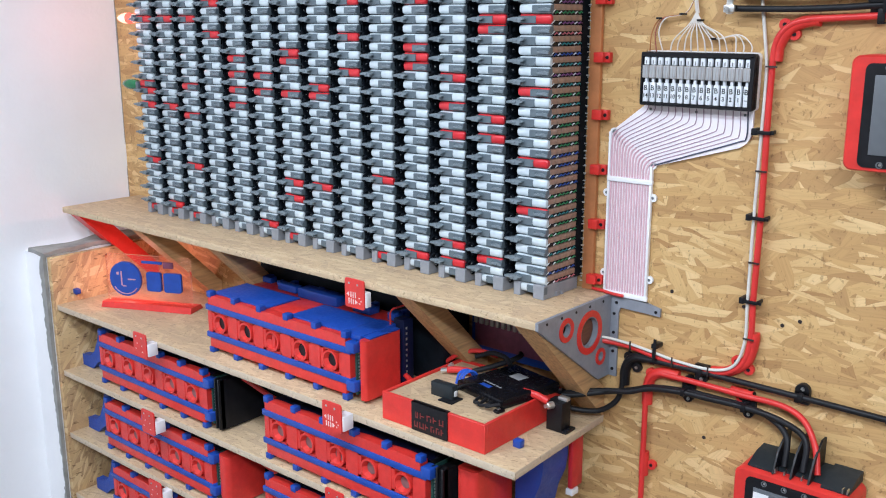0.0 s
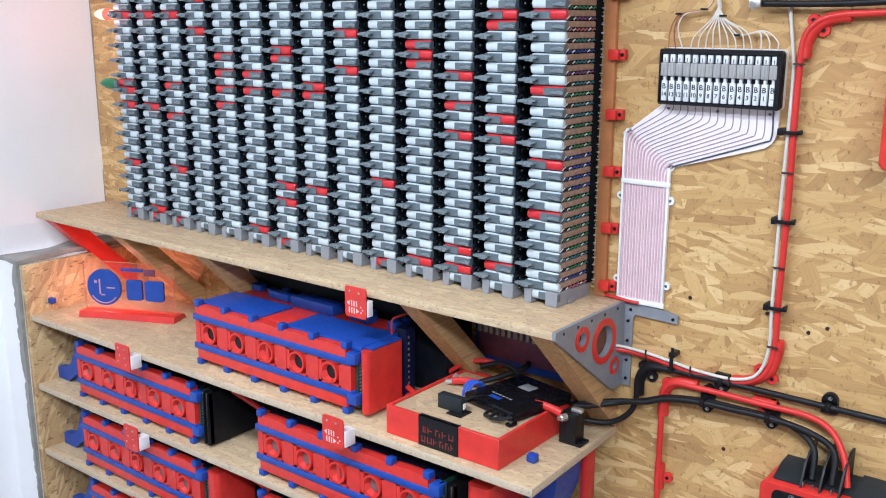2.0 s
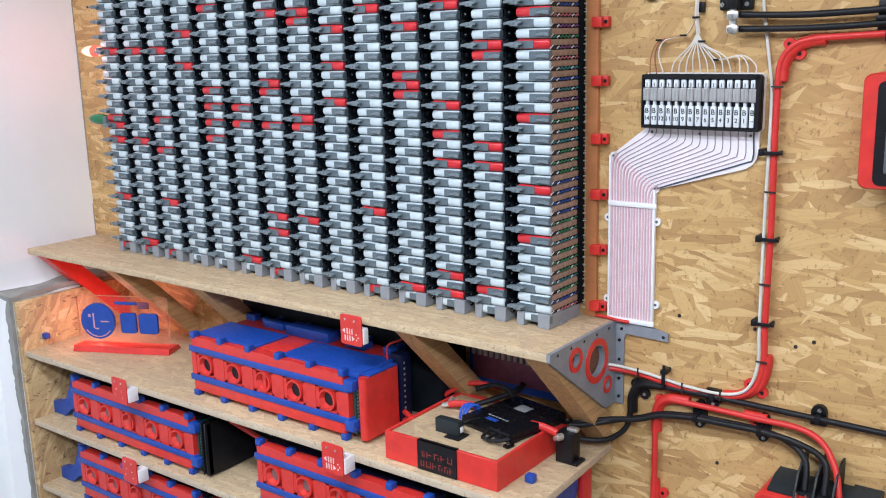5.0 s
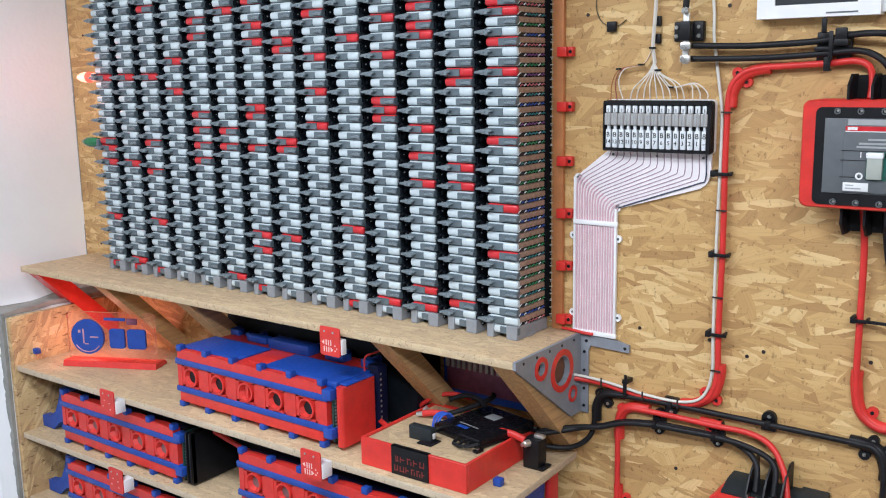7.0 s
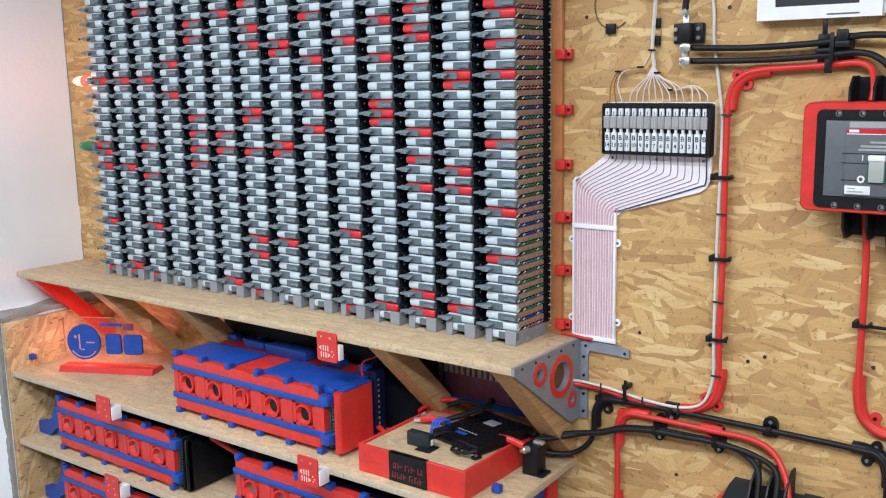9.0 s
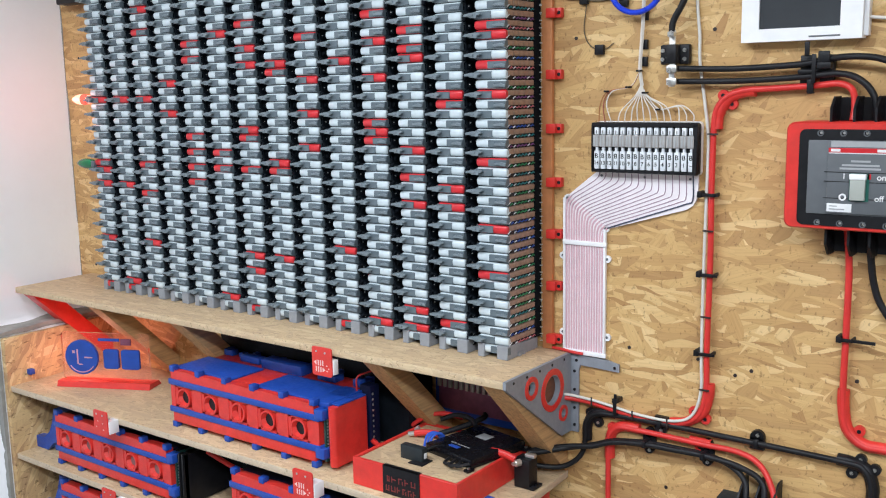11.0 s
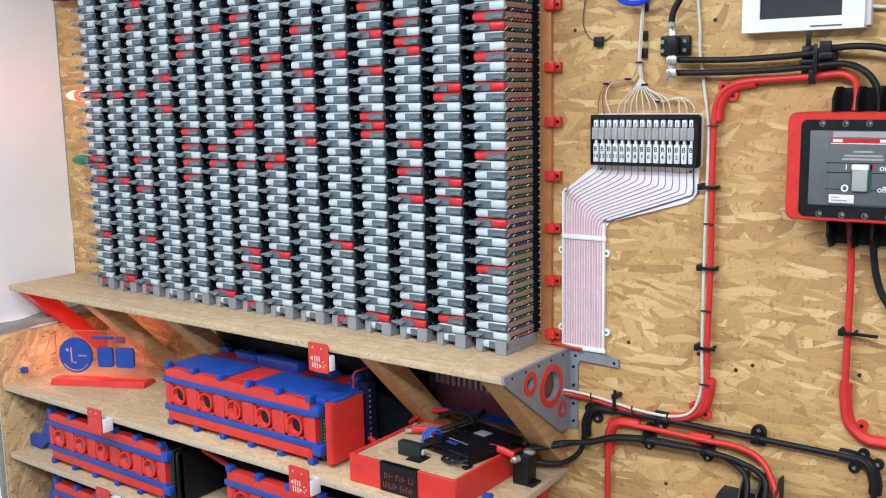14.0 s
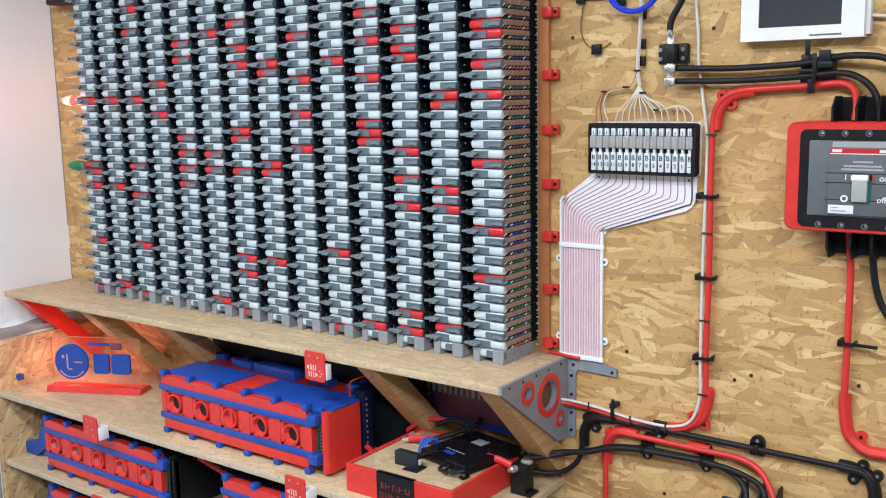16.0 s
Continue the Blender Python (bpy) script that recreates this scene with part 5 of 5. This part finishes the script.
        letters("off", (hx + 0.0385, F - 0.0006, 1.4375), 0.0115, LABEL_WHITE, br)
        bm = bmesh.new()
        ring(bm, (x0 + 0.0845, F - 0.0006, 1.4380), "Y", 0.0052, 0.0027, 0.0006, 18)
        part("ring_mark", bm, LABEL_WHITE, br)
        lab = part("sticker", boxes((x0 + 0.0635, x0 + 0.0975, F - 0.0008, F + 0.0008, 1.4165, 1.4285), b=0.0003), LABEL_WHITE, br, "white sticker")
        part("small_print", boxes((x0 + 0.067, x0 + 0.078, F - 0.0012, F - 0.0007, 1.4240, 1.4255)), PRINT_PALE, lab)
        part("small_print", boxes((x0 + 0.067, x0 + 0.088, F - 0.0012, F - 0.0007, 1.4195, 1.4212)), PRINT_PALE, lab)
    else:
        part("sticker", boxes((x0 + 0.036, x0 + 0.06, F - 0.001, F, z1 - 0.06, z1 - 0.03)), LABEL_WHITE, br)
    return br


upper_breaker = breaker(0.3875, 0.5925, 1.3885, 1.5440, 0.49, True)
for x in (0.4435, 0.4755, 0.5045, 0.5340):
    for z0, z1, sl in ((1.540, 1.580, 1), (1.346, 1.392, -1)):
        bm = bmesh.new()
        a, b = (z0, z1) if sl > 0 else (z1, z0)
        prism(bm, [(-0.058, a), (-0.010, a), (-0.010, b), (-0.040, b), (-0.058, a + (b - a) * 0.6)], "X", x, x + 0.0035)
        part("barrier_fin", bm, BLACK, upper_breaker, "black barrier fin")
for z0, z1 in ((1.540, 1.578), (1.348, 1.392)):
    part("terminal_back", boxes((0.4395, 0.5400, -0.012, -0.001, z0, z1)), BLACK, upper_breaker)

lower = breaker(0.268, 0.448, 0.755, 0.9045, 0.358, False)
top = thing("breaker_cover", (0.36, -0.002, 0.905), "dark grey sloping terminal cover on the lower breaker", "cover")
bm = bmesh.new()
prism(bm, [(-0.062, 0.9050), (-0.062, 0.908), (-0.030, 0.920), (-0.001, 0.922), (-0.001, 0.9050)], "X", 0.284, 0.325)
prism(bm, [(-0.062, 0.9050), (-0.062, 0.908), (-0.030, 0.920), (-0.001, 0.922), (-0.001, 0.9050)], "X", 0.398, 0.440)
prism(bm, [(-0.050, 0.9050), (-0.050, 0.906), (-0.030, 0.916), (-0.001, 0.918), (-0.001, 0.9050)], "X", 0.3245, 0.3985)
part("shell", bm, DEV_GREY, top)
for x in (0.3245, 0.352, 0.3795):
    bm = bmesh.new()
    prism(bm, [(-0.068, 0.9055), (-0.004, 0.9055), (-0.004, 0.962), (-0.020, 0.962), (-0.050, 0.940)], "X", x, x + 0.003)
    part("fin", bm, BLACK, top, "black barrier fin")
for x in (0.328, 0.3425, 0.369, 0.430, 0.437):
    part("chrome_edge", boxes((x, x + 0.0018, -0.066, -0.056, 0.9075, 0.9145)), STEEL, top)

# ---------- sign on the shelf ----------
SIGN = Matrix.Translation((-1.328, -0.240, 0.8885)) @ Matrix.Rotation(radians(25), 4, "Z")
sign = thing("acrylic_sign", (0, 0, 0), "clear acrylic sign with blue raised shapes on a red base", "sign")
sb = bmesh.new()
prism(sb, [(0.0, 0.0), (0.062, 0.0), (0.050, 0.012), (0.006, 0.014)], "X", 0.0, 0.250)
part("base", sb, RED, sign, "red printed base")
pane = bmesh.new()
prism(pane, rounded(0.004, 0.240, 0.012, 0.133, 0.008), "Y", 0.026, 0.034)
pane_ob = part("pane", pane, ACRYLIC, sign, "clear acrylic pane with a faint added pink glow")
disc = bmesh.new()
cyl(disc, (0.062, 0.0255, 0.072), (0.062, 0.0185, 0.072), 0.044, 40)
disc_ob = part("disc", disc, BLUE, sign, "blue round emblem")
for a in (
    boxes((0.050, 0.0535, 0.0178, 0.0186, 0.055, 0.092)),
    boxes((0.070, 0.092, 0.0178, 0.0186, 0.0705, 0.0735)),
    boxes((0.038, 0.0445, 0.0178, 0.0186, 0.082, 0.089)),
    boxes((0.054, 0.064, 0.0178, 0.0186, 0.0525, 0.0555)),
):
    part("emblem_groove", a, PINK_GROOVE, disc_ob)
arc = bmesh.new()
tube(arc, [(0.062 + 0.038 * math.cos(radians(a)), 0.0182, 0.072 + 0.038 * math.sin(radians(a))) for a in range(215, 326, 10)], 0.0014, 6, 3)
part("emblem_arc", arc, PINK_GROOVE, disc_ob)
for a, b in ((0.122, 0.162), (0.170, 0.218)):
    bm = bmesh.new()
    prism(bm, rounded(a, b, 0.045, 0.094, 0.006), "Y", 0.0185, 0.0255)
    part("raised_shape", bm, BLUE, sign, "plain blue raised shape")
part("small_plate", boxes((0.108, 0.165, 0.0225, 0.0255, 0.114, 0.121), b=0.0005), BLUE, sign)
part("small_plate", boxes((0.168, 0.196, 0.0225, 0.0255, 0.105, 0.121), b=0.0005), PINK_BOARD, sign)
# glowing strip is added; the sign has no known lamp
glow_strip = bmesh.new()
box(glow_strip, 0.012, 0.236, 0.0275, 0.0325, 0.0142, 0.0152)
part("added_glow_strip", glow_strip, ADDED_GLOW, sign, "added red strip, faintly glowing, under the pane")
sign.matrix_basis = SIGN
pane_ob.visible_shadow = False
# red point light hidden behind the disc, added for the glow around the sign
glow_lamp("added_red_glow_light", SIGN @ Vector((0.040, 0.057, 0.061)), 0.48, (1.0, 0.32, 0.24), 0.006)


def blue_cube(x, y, z, text="small blue plastic cube lying on the shelf"):
    bm = boxes((x - 0.008, x + 0.008, y - 0.007, y + 0.007, z, z + 0.014), b=0.002)
    return solo("plastic_cube", bm, BLUE, text, "cube", "blue cubes")


blue_cube(-1.4243, -0.250, 0.9065, "small blue plastic plug fixed to the side panel")
blue_cube(-0.052, -0.214, 0.8885)


# ---------- tags on the shelf edges ----------
def shelf_tag(x, y, z, tilt, deep, busy=True):
    """A red printed tag on a white clip; x, y, z is the tag's lower left corner."""
    t = thing("shelf_tag", (0, 0, 0), "red printed tag with white marks on a white clip", "tag", "tags on the shelf edges")
    bm = bmesh.new()
    prism(bm, rounded(0.0, 0.050, 0.0, 0.056, 0.005), "Y", 0.0, 0.003)
    plate = part("plate", bm, RED, t, "red plate")
    part("clip", boxes((0.030, 0.0525, 0.0032, deep, 0.004, 0.033), b=0.0012), WHITE_PLASTIC, t, "white clip")
    for a, c in ((0.012, 0.047), (0.034, 0.046)):
        bm = bmesh.new()
        cyl(bm, (a, -0.0002, c), (a, -0.0012, c), 0.0022, 8)
        part("screw", bm, STEEL, t)
    rows = ((0.0255, -1), (0.0125, 1)) if busy else ()
    for c, way in rows:
        tip = 0.0045 if way < 0 else 0.0335
        arrow = prism(bmesh.new(), [(tip, c), (tip - way * 0.0065, c + 0.0045), (tip - way * 0.0065, c - 0.0045)], "Y", -0.0006, 0.0005)
        part("mark", arrow, TAG_PRINT, plate, "white arrow head")
        for k in range(3):
            u = 0.0150 + k * 0.0058 - (0.0055 if way > 0 else 0)
            part("mark", boxes((u, u + 0.0024, -0.0006, 0.0005, c - 0.0052, c + 0.0052)), TAG_PRINT, plate)
    for u, c in ((0.037, 0.010), (0.041, 0.015), (0.0365, 0.020)) if busy else ((0.008, 0.016), (0.032, 0.026), (0.034, 0.012), (0.014, 0.030)):
        part("mark", boxes((u, u + 0.0028, -0.0006, 0.0005, c, c + 0.0022)), TAG_PRINT, plate)
    t.matrix_basis = Matrix.Translation((x, y, z)) @ Matrix.Rotation(radians(tilt), 4, "Z")
    return t


shelf_tag(-0.434, -0.2455, 1.069, 0, 0.0162)
shelf_tag(-1.041, -0.3295, 0.8535, 0, 0.0281, False)
shelf_tag(-0.419, -0.325, 0.855, 0, 0.0288)
shelf_tag(-1.033, -0.3295, 0.670, 0, 0.0282, False)
shelf_tag(-0.419, -0.325, 0.679, 0, 0.0288)
shelf_tag(-1.025, -0.3295, 0.498, 0, 0.0282, False)

# ---------- battery manager in its red tray ----------
tray = thing("manager_tray", (-0.2, -0.26, 0.8885), "red printed tray with a strand board plate", "tray")


def skew(bm):
    """Sets the tray's slight turn on the shelf."""
    bm.transform(Matrix.Translation((-0.076, -0.276, 0)) @ Matrix.Rotation(radians(0.2), 4, "Z"))
    return bm


TW, TD, TH = 0.235, 0.224, 0.0525
wall = bmesh.new()
for r in ((-TW, 0.0, 0.0, 0.006), (-TW, 0.0, TD - 0.006, TD), (-TW, -TW + 0.006, 0.006, TD - 0.006), (-0.006, 0.0, 0.006, TD - 0.006)):
    box(wall, r[0], r[1], r[2], r[3], 0.8885, 0.8885 + TH, b=0.0008, seg=1)
part("frame", skew(wall), RED, tray)
part("plate", skew(boxes((-TW + 0.006, -0.006, 0.006, TD - 0.006, 0.9265, 0.9365))), OSB_SHELF, tray, "strand board plate")
name_plate = part("name_plate", skew(boxes((-0.1615, -0.0800, -0.0025, 0.0003, 0.8895, 0.8885 + TH + 0.001), (-0.1615, -0.0800, -0.0025, 0.007, 0.8885 + TH, 0.8885 + TH + 0.001))), BLACK, tray, "black plate with dull red marks")
marks = bmesh.new()
for z, row in ((0.919, ((-0.158, -0.152), (-0.148, -0.136), (-0.132, -0.122), (-0.118, -0.108), (-0.104, -0.094))), (0.9015, ((-0.161, -0.153), (-0.149, -0.139), (-0.136, -0.127), (-0.123, -0.115), (-0.111, -0.103), (-0.100, -0.092)))):
    for a, b in row:
        k = int(-a * 1000) % 3
        a, b = a + 0.0062, b + 0.0062
        rows = [(a, a + 0.002, -0.0029, -0.002, z - 0.0055, z + 0.0055)]
        if k != 1:
            rows.append((b - 0.002, b, -0.0029, -0.002, z - 0.0055, z + (0.0055 if k else 0.001)))
        rows.append((a + 0.002, b - 0.002, -0.0029, -0.002, z + 0.0036 - 0.0042 * k, z + 0.0055 - 0.0042 * k))
        part("mark", skew(boxes(*rows)), LABEL_RED, name_plate)

bms = thing("battery_manager", (-0.14, -0.13, 0.9365), "black finned battery manager with cables on the plate", "battery manager")
def turned(bm):
    bm.transform(Matrix.Translation((-0.145, -0.125, 0)) @ Matrix.Rotation(radians(-12), 4, "Z"))
    return bm
part("case", turned(boxes((-0.062, 0.062, -0.066, 0.074, 0.9368, 0.9555), b=0.004)), BLACK_GLOSS, bms, "glossy black case")
for x in (-0.068, 0.058):
    for y in (-0.080, 0.066):
        bm = bmesh.new()
        box(bm, x, x + 0.012, y - 0.002, y + 0.016, 0.9367, 0.9425, b=0.002)
        foot = part("foot", turned(bm), BLACK_GLOSS, bms)
        bm = bmesh.new()
        cyl(bm, (x + 0.006, y + 0.006, 0.9425), (x + 0.006, y + 0.006, 0.9445), 0.0032, 10)
        part("screw", turned(bm), STEEL, foot)
part("sticker", turned(boxes((-0.018, 0.010, 0.020, 0.044, 0.9556, 0.9560))), PRINT_PALE, bms, "pale grey sticker")
printed_marks = bmesh.new()
for k in range(6):
    box(printed_marks, -0.030 + k * 0.0085, -0.0245 + k * 0.0085, -0.030, -0.027, 0.9555, 0.9559)
part("mark_row", turned(printed_marks), PRINT_PALE, bms)
part("emblem", turned(boxes((-0.022, 0.004, -0.046, -0.036, 0.9555, 0.9559), b=0.0002)), BLUE, bms, "blue mark")
for k, (a, b, c) in enumerate((((-0.055, -0.075, 0.947), (-0.066, -0.088, 0.943), (-0.082, -0.094, 0.940)), ((0.01, -0.07, 0.947), (0.016, -0.088, 0.944), (0.03, -0.085, 0.945)), ((0.025, -0.07, 0.947), (0.034, -0.092, 0.945), (0.050, -0.080, 0.948)), ((0.040, -0.07, 0.947), (0.048, -0.088, 0.946), (0.062, -0.070, 0.950)))):
    part("lead", turned(tube(bmesh.new(), [a, b, c], 0.0030, 8)), BLACK_CABLE, bms)

dev = thing("switch_module", (-0.21, -0.222, 0.9365), "small dark grey switch module with a side button", "switch")
part("case", boxes((-0.240, -0.190, -0.2245, -0.208, 0.9368, 0.9625), b=0.0015), DEV_GREY, dev)
part("button", boxes((-0.1905, -0.1882, -0.219, -0.2115, 0.943, 0.953), b=0.0008), LABEL_WHITE, dev)
part("foot", boxes((-0.212, -0.180, -0.238, -0.206, 0.9367, 0.9388), b=0.0006), BLACK, dev)
cable("black_cable", [(-0.200, -0.206, 0.952), (-0.190, -0.190, 0.957), (-0.182, -0.170, 0.955)], 0.0022, BLACK_CABLE, "thin black lead to the switch module", group="leads in the tray")

# shunt block at the tray's right side
shunt = thing("shunt_holder", (-0.05, -0.09, 0.8885), "black printed holder with a screwed foot", "holder")
part("block", boxes((-0.0585, -0.0265, -0.1240, -0.0950, 0.8888, 0.9430), b=0.0015), BLACK, shunt)
part("foot", boxes((-0.0270, -0.0170, -0.1240, -0.0930, 0.8887, 0.8935), b=0.001), BLACK, shunt)
bm = bmesh.new()
cyl(bm, (-0.0215, -0.1085, 0.8935), (-0.0215, -0.1085, 0.8960), 0.0040, 6)
part("nut", bm, BLACK_GLOSS, shunt)
lug = bmesh.new()
cyl(lug, (-0.0500, -0.1330, 0.9370), (-0.0460, -0.1230, 0.9370), 0.0066, 8)
cyl(lug, (-0.0520, -0.1385, 0.9370), (-0.0500, -0.1330, 0.9370), 0.0040, 6)
part("bolt", lug, TIN, shunt, "bare bolt")
bm = bmesh.new()
box(bm, -0.044, -0.024, -0.112, -0.100, 0.9432, 0.9500, b=0.002)
part("lug", bm, TIN, shunt, "tinned lug")
solo("red_boot", tube(bmesh.new(), [(-0.1020, -0.1320, 0.9495), (-0.0780, -0.1290, 0.9485), (-0.0540, -0.1260, 0.9420)], 0.0066, 10), RED_CABLE, "red insulating boot on a battery lead", "cable boot", "red cable boots")
cable("black_cable", [(-0.128, -0.150, 0.9445), (-0.114, -0.138, 0.9480), (-0.1020, -0.1320, 0.9495)], 0.0048, BLACK_CABLE, "thick black lead from the manager", group="leads in the tray")
solo("red_boot", tube(bmesh.new(), [(-0.280, -0.130, 0.9460), (-0.264, -0.124, 0.9490), (-0.250, -0.118, 0.9490), (-0.236, -0.112, 0.9480)], 0.0064, 10), RED_CABLE, "red insulating boot on the far battery lead", "cable boot", "red cable boots")
bm = bmesh.new()
cyl(bm, (-0.292, -0.135, 0.944), (-0.280, -0.130, 0.946), 0.0048, 8)
cyl(bm, (-0.286, -0.120, 0.948), (-0.280, -0.116, 0.955), 0.004, 6)
solo("cable_lug", bm, TIN, "bare tinned lug beside the manager", "cable lug", "cable lugs")
cable("black_cable", [(-0.236, -0.112, 0.9480), (-0.205, -0.072, 0.958), (-0.185, -0.030, 0.968), (-0.200, -0.012, 0.975)], 0.0052, BLACK_CABLE, "thick black lead behind the manager", group="leads in the tray")
cable("black_cable", [(-0.258, -0.075, 0.962), (-0.230, -0.060, 0.972), (-0.195, -0.062, 0.971), (-0.178, -0.070, 0.962)], 0.0048, BLACK_CABLE, "black lead arched over the tray", group="leads in the tray")
cable("red_cable", [(-0.39, -0.080, 0.905), (-0.34, -0.075, 0.930), (-0.300, -0.066, 0.958), (-0.265, -0.052, 0.966), (-0.23, -0.040, 0.960)], 0.0046, RED_CABLE, "red lead into the tray", group="leads in the tray")
for k in range(3):
    bm = bmesh.new()
    tube(bm, [(-0.236 + k * 0.0065, -0.158, 0.938), (-0.235 + k * 0.0065, -0.150, 0.957), (-0.228 + k * 0.0065, -0.134, 0.960), (-0.222 + k * 0.0065, -0.124, 0.946)], 0.0024, 6)
    solo("plug_lead", bm, BRIGHT_BLUE_SOFT, "small blue plug lead on the manager", "plug", "blue plug leads")
for z in (0.902, 0.918):
    cable("red_cable", [(-0.405, -0.135, z + 0.004), (-0.370, -0.150, z), (-0.330, -0.165, z - 0.004), (-0.300, -0.170, z - 0.006)], 0.0052, RED_CABLE, "red lead between the pack and the tray", group="leads in the tray")

# second fuse holder in the shade under the shelf
uf = thing("fuse_holder", (-0.23, -0.002, 0.95), "blue framed fuse holder with a dull purple front under the shelf", "fuse box")
bm = bmesh.new()
prism(bm, rounded(-0.310, -0.105, 0.950, 1.070, 0.006), "Y", -0.020, -0.001)
part("frame", bm, BLUE, uf, "blue frame")
part("front", boxes((-0.300, -0.114, -0.024, -0.0195, 0.966, 1.050), b=0.0008), PINK_BOARD, uf, "dull purple front")
for k in range(14):
    x = -0.300 + k * 0.0135
    part("fuse", boxes((x + 0.001, x + 0.0085, -0.030, -0.0235, 1.012, 1.046), b=0.001), FUSE_GLASS, uf)

# leads, and black boxes added to keep the space behind the packs dark
solo("dark_filler", boxes((-0.885, -0.33, -0.085, -0.004, 0.889, 1.100), b=0.003), DEEP_BLACK, "black box added to darken the space behind the large pack", "cover", "dark covers behind the packs")
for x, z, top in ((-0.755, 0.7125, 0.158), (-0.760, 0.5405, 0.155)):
    solo("dark_filler", boxes((x - 0.045, x + 0.085, -0.150, -0.006, z + 0.0003, z + top), b=0.003), DEEP_BLACK, "black box filling the dark space between two packs", "cover", "dark covers behind the packs")
for x, z in ((-0.77, 0.7125), (-0.775, 0.5405)):
    cable("red_cable", [(x - 0.02, -0.22, z + 0.115), (x + 0.03, -0.215, z + 0.100), (x + 0.09, -0.225, z + 0.098), (x + 0.125, -0.235, z + 0.108)], 0.0055, RED_CABLE, "red lead between two packs", group="leads between packs")
red_end = bmesh.new()
prism(red_end, rounded(-0.150, -0.106, -0.262, -0.150, 0.010), "Z", 0.7125, 0.838)
solo("red_cover", red_end, RED, "red printed end cover standing beside the pack", "cover")
cable("red_cable", [(-0.165, -0.150, 0.836), (-0.150, -0.190, 0.842), (-0.140, -0.215, 0.842), (-0.128, -0.225, 0.838)], 0.0042, RED_CABLE, "red lead over the end cover", group="leads between packs")
solo("printed_hook", prism(bmesh.new(), [(-0.098, 0.725), (-0.066, 0.725), (-0.058, 0.765), (-0.044, 0.800), (-0.0395, 0.830), (-0.0395, 0.8695), (-0.098, 0.8695)], "Y", -0.158, -0.080), BLUE, "blue printed hook under the shelf end", "cover")
solo("printed_plug", boxes((-0.0425, -0.032, -0.075, -0.040, 0.76, 0.8665), b=0.003), RED_CAP, "red plug beside the blue cover", "plug")
solo("cable_tag", boxes((-0.0455, -0.030, -0.076, -0.055, 0.747, 0.7595), b=0.002), WHITE_PLASTIC, "white tag under the shelf end", "tag")

# ---------- signal lamps at the left of the columns ----------
def signal_lamp(z, lens, text):
    lamp = thing("signal_lamp", (-1.30, -0.10, z), text, "signal lamp", "signal lamps")
    bm = bmesh.new()
    stations = ((-1.2875, 0.0100), (-1.3025, 0.0125), (-1.3225, 0.0130), (-1.3395, 0.0105), (-1.3535, 0.0055), (-1.3590, 0.0012))
    prev = None
    for x, r in stations:
        loop = [bm.verts.new((x, -0.112 + r * math.cos(2 * math.pi * k / 14), z + r * math.sin(2 * math.pi * k / 14))) for k in range(14)]
        if prev:
            for k in range(14):
                bm.faces.new((prev[k], prev[(k + 1) % 14], loop[(k + 1) % 14], loop[k]))
        else:
            bm.faces.new(loop)
        prev = loop
    bm.faces.new(prev)
    ob = part("lens", bm, lens, lamp)
    ob.visible_shadow = False
    if lens is LIT_RED:
        foot = cyl(bmesh.new(), (-1.2905, -0.112, z), (-1.3095, -0.112, z), 0.0118, 14, 0.0136)
        part("lens_foot", foot, LIT_COLLAR, lamp, "red lit foot of the lens").visible_shadow = False
    part("socket", boxes((-1.2895, -1.2765, -0.122, -0.090, z - 0.008, z + 0.008), b=0.002), GREY, lamp)
    return lamp


signal_lamp(1.5925, LIT_RED, "lit red signal lamp beside the battery columns")
signal_lamp(1.4345, UNLIT_GREEN, "green signal lamp beside the battery columns")
solo("wall_box", boxes((-1.512, -1.40, -0.04, -0.001, 1.836, 1.93), b=0.004), BLACK, "black box on the wall above the signal lamps", "box")
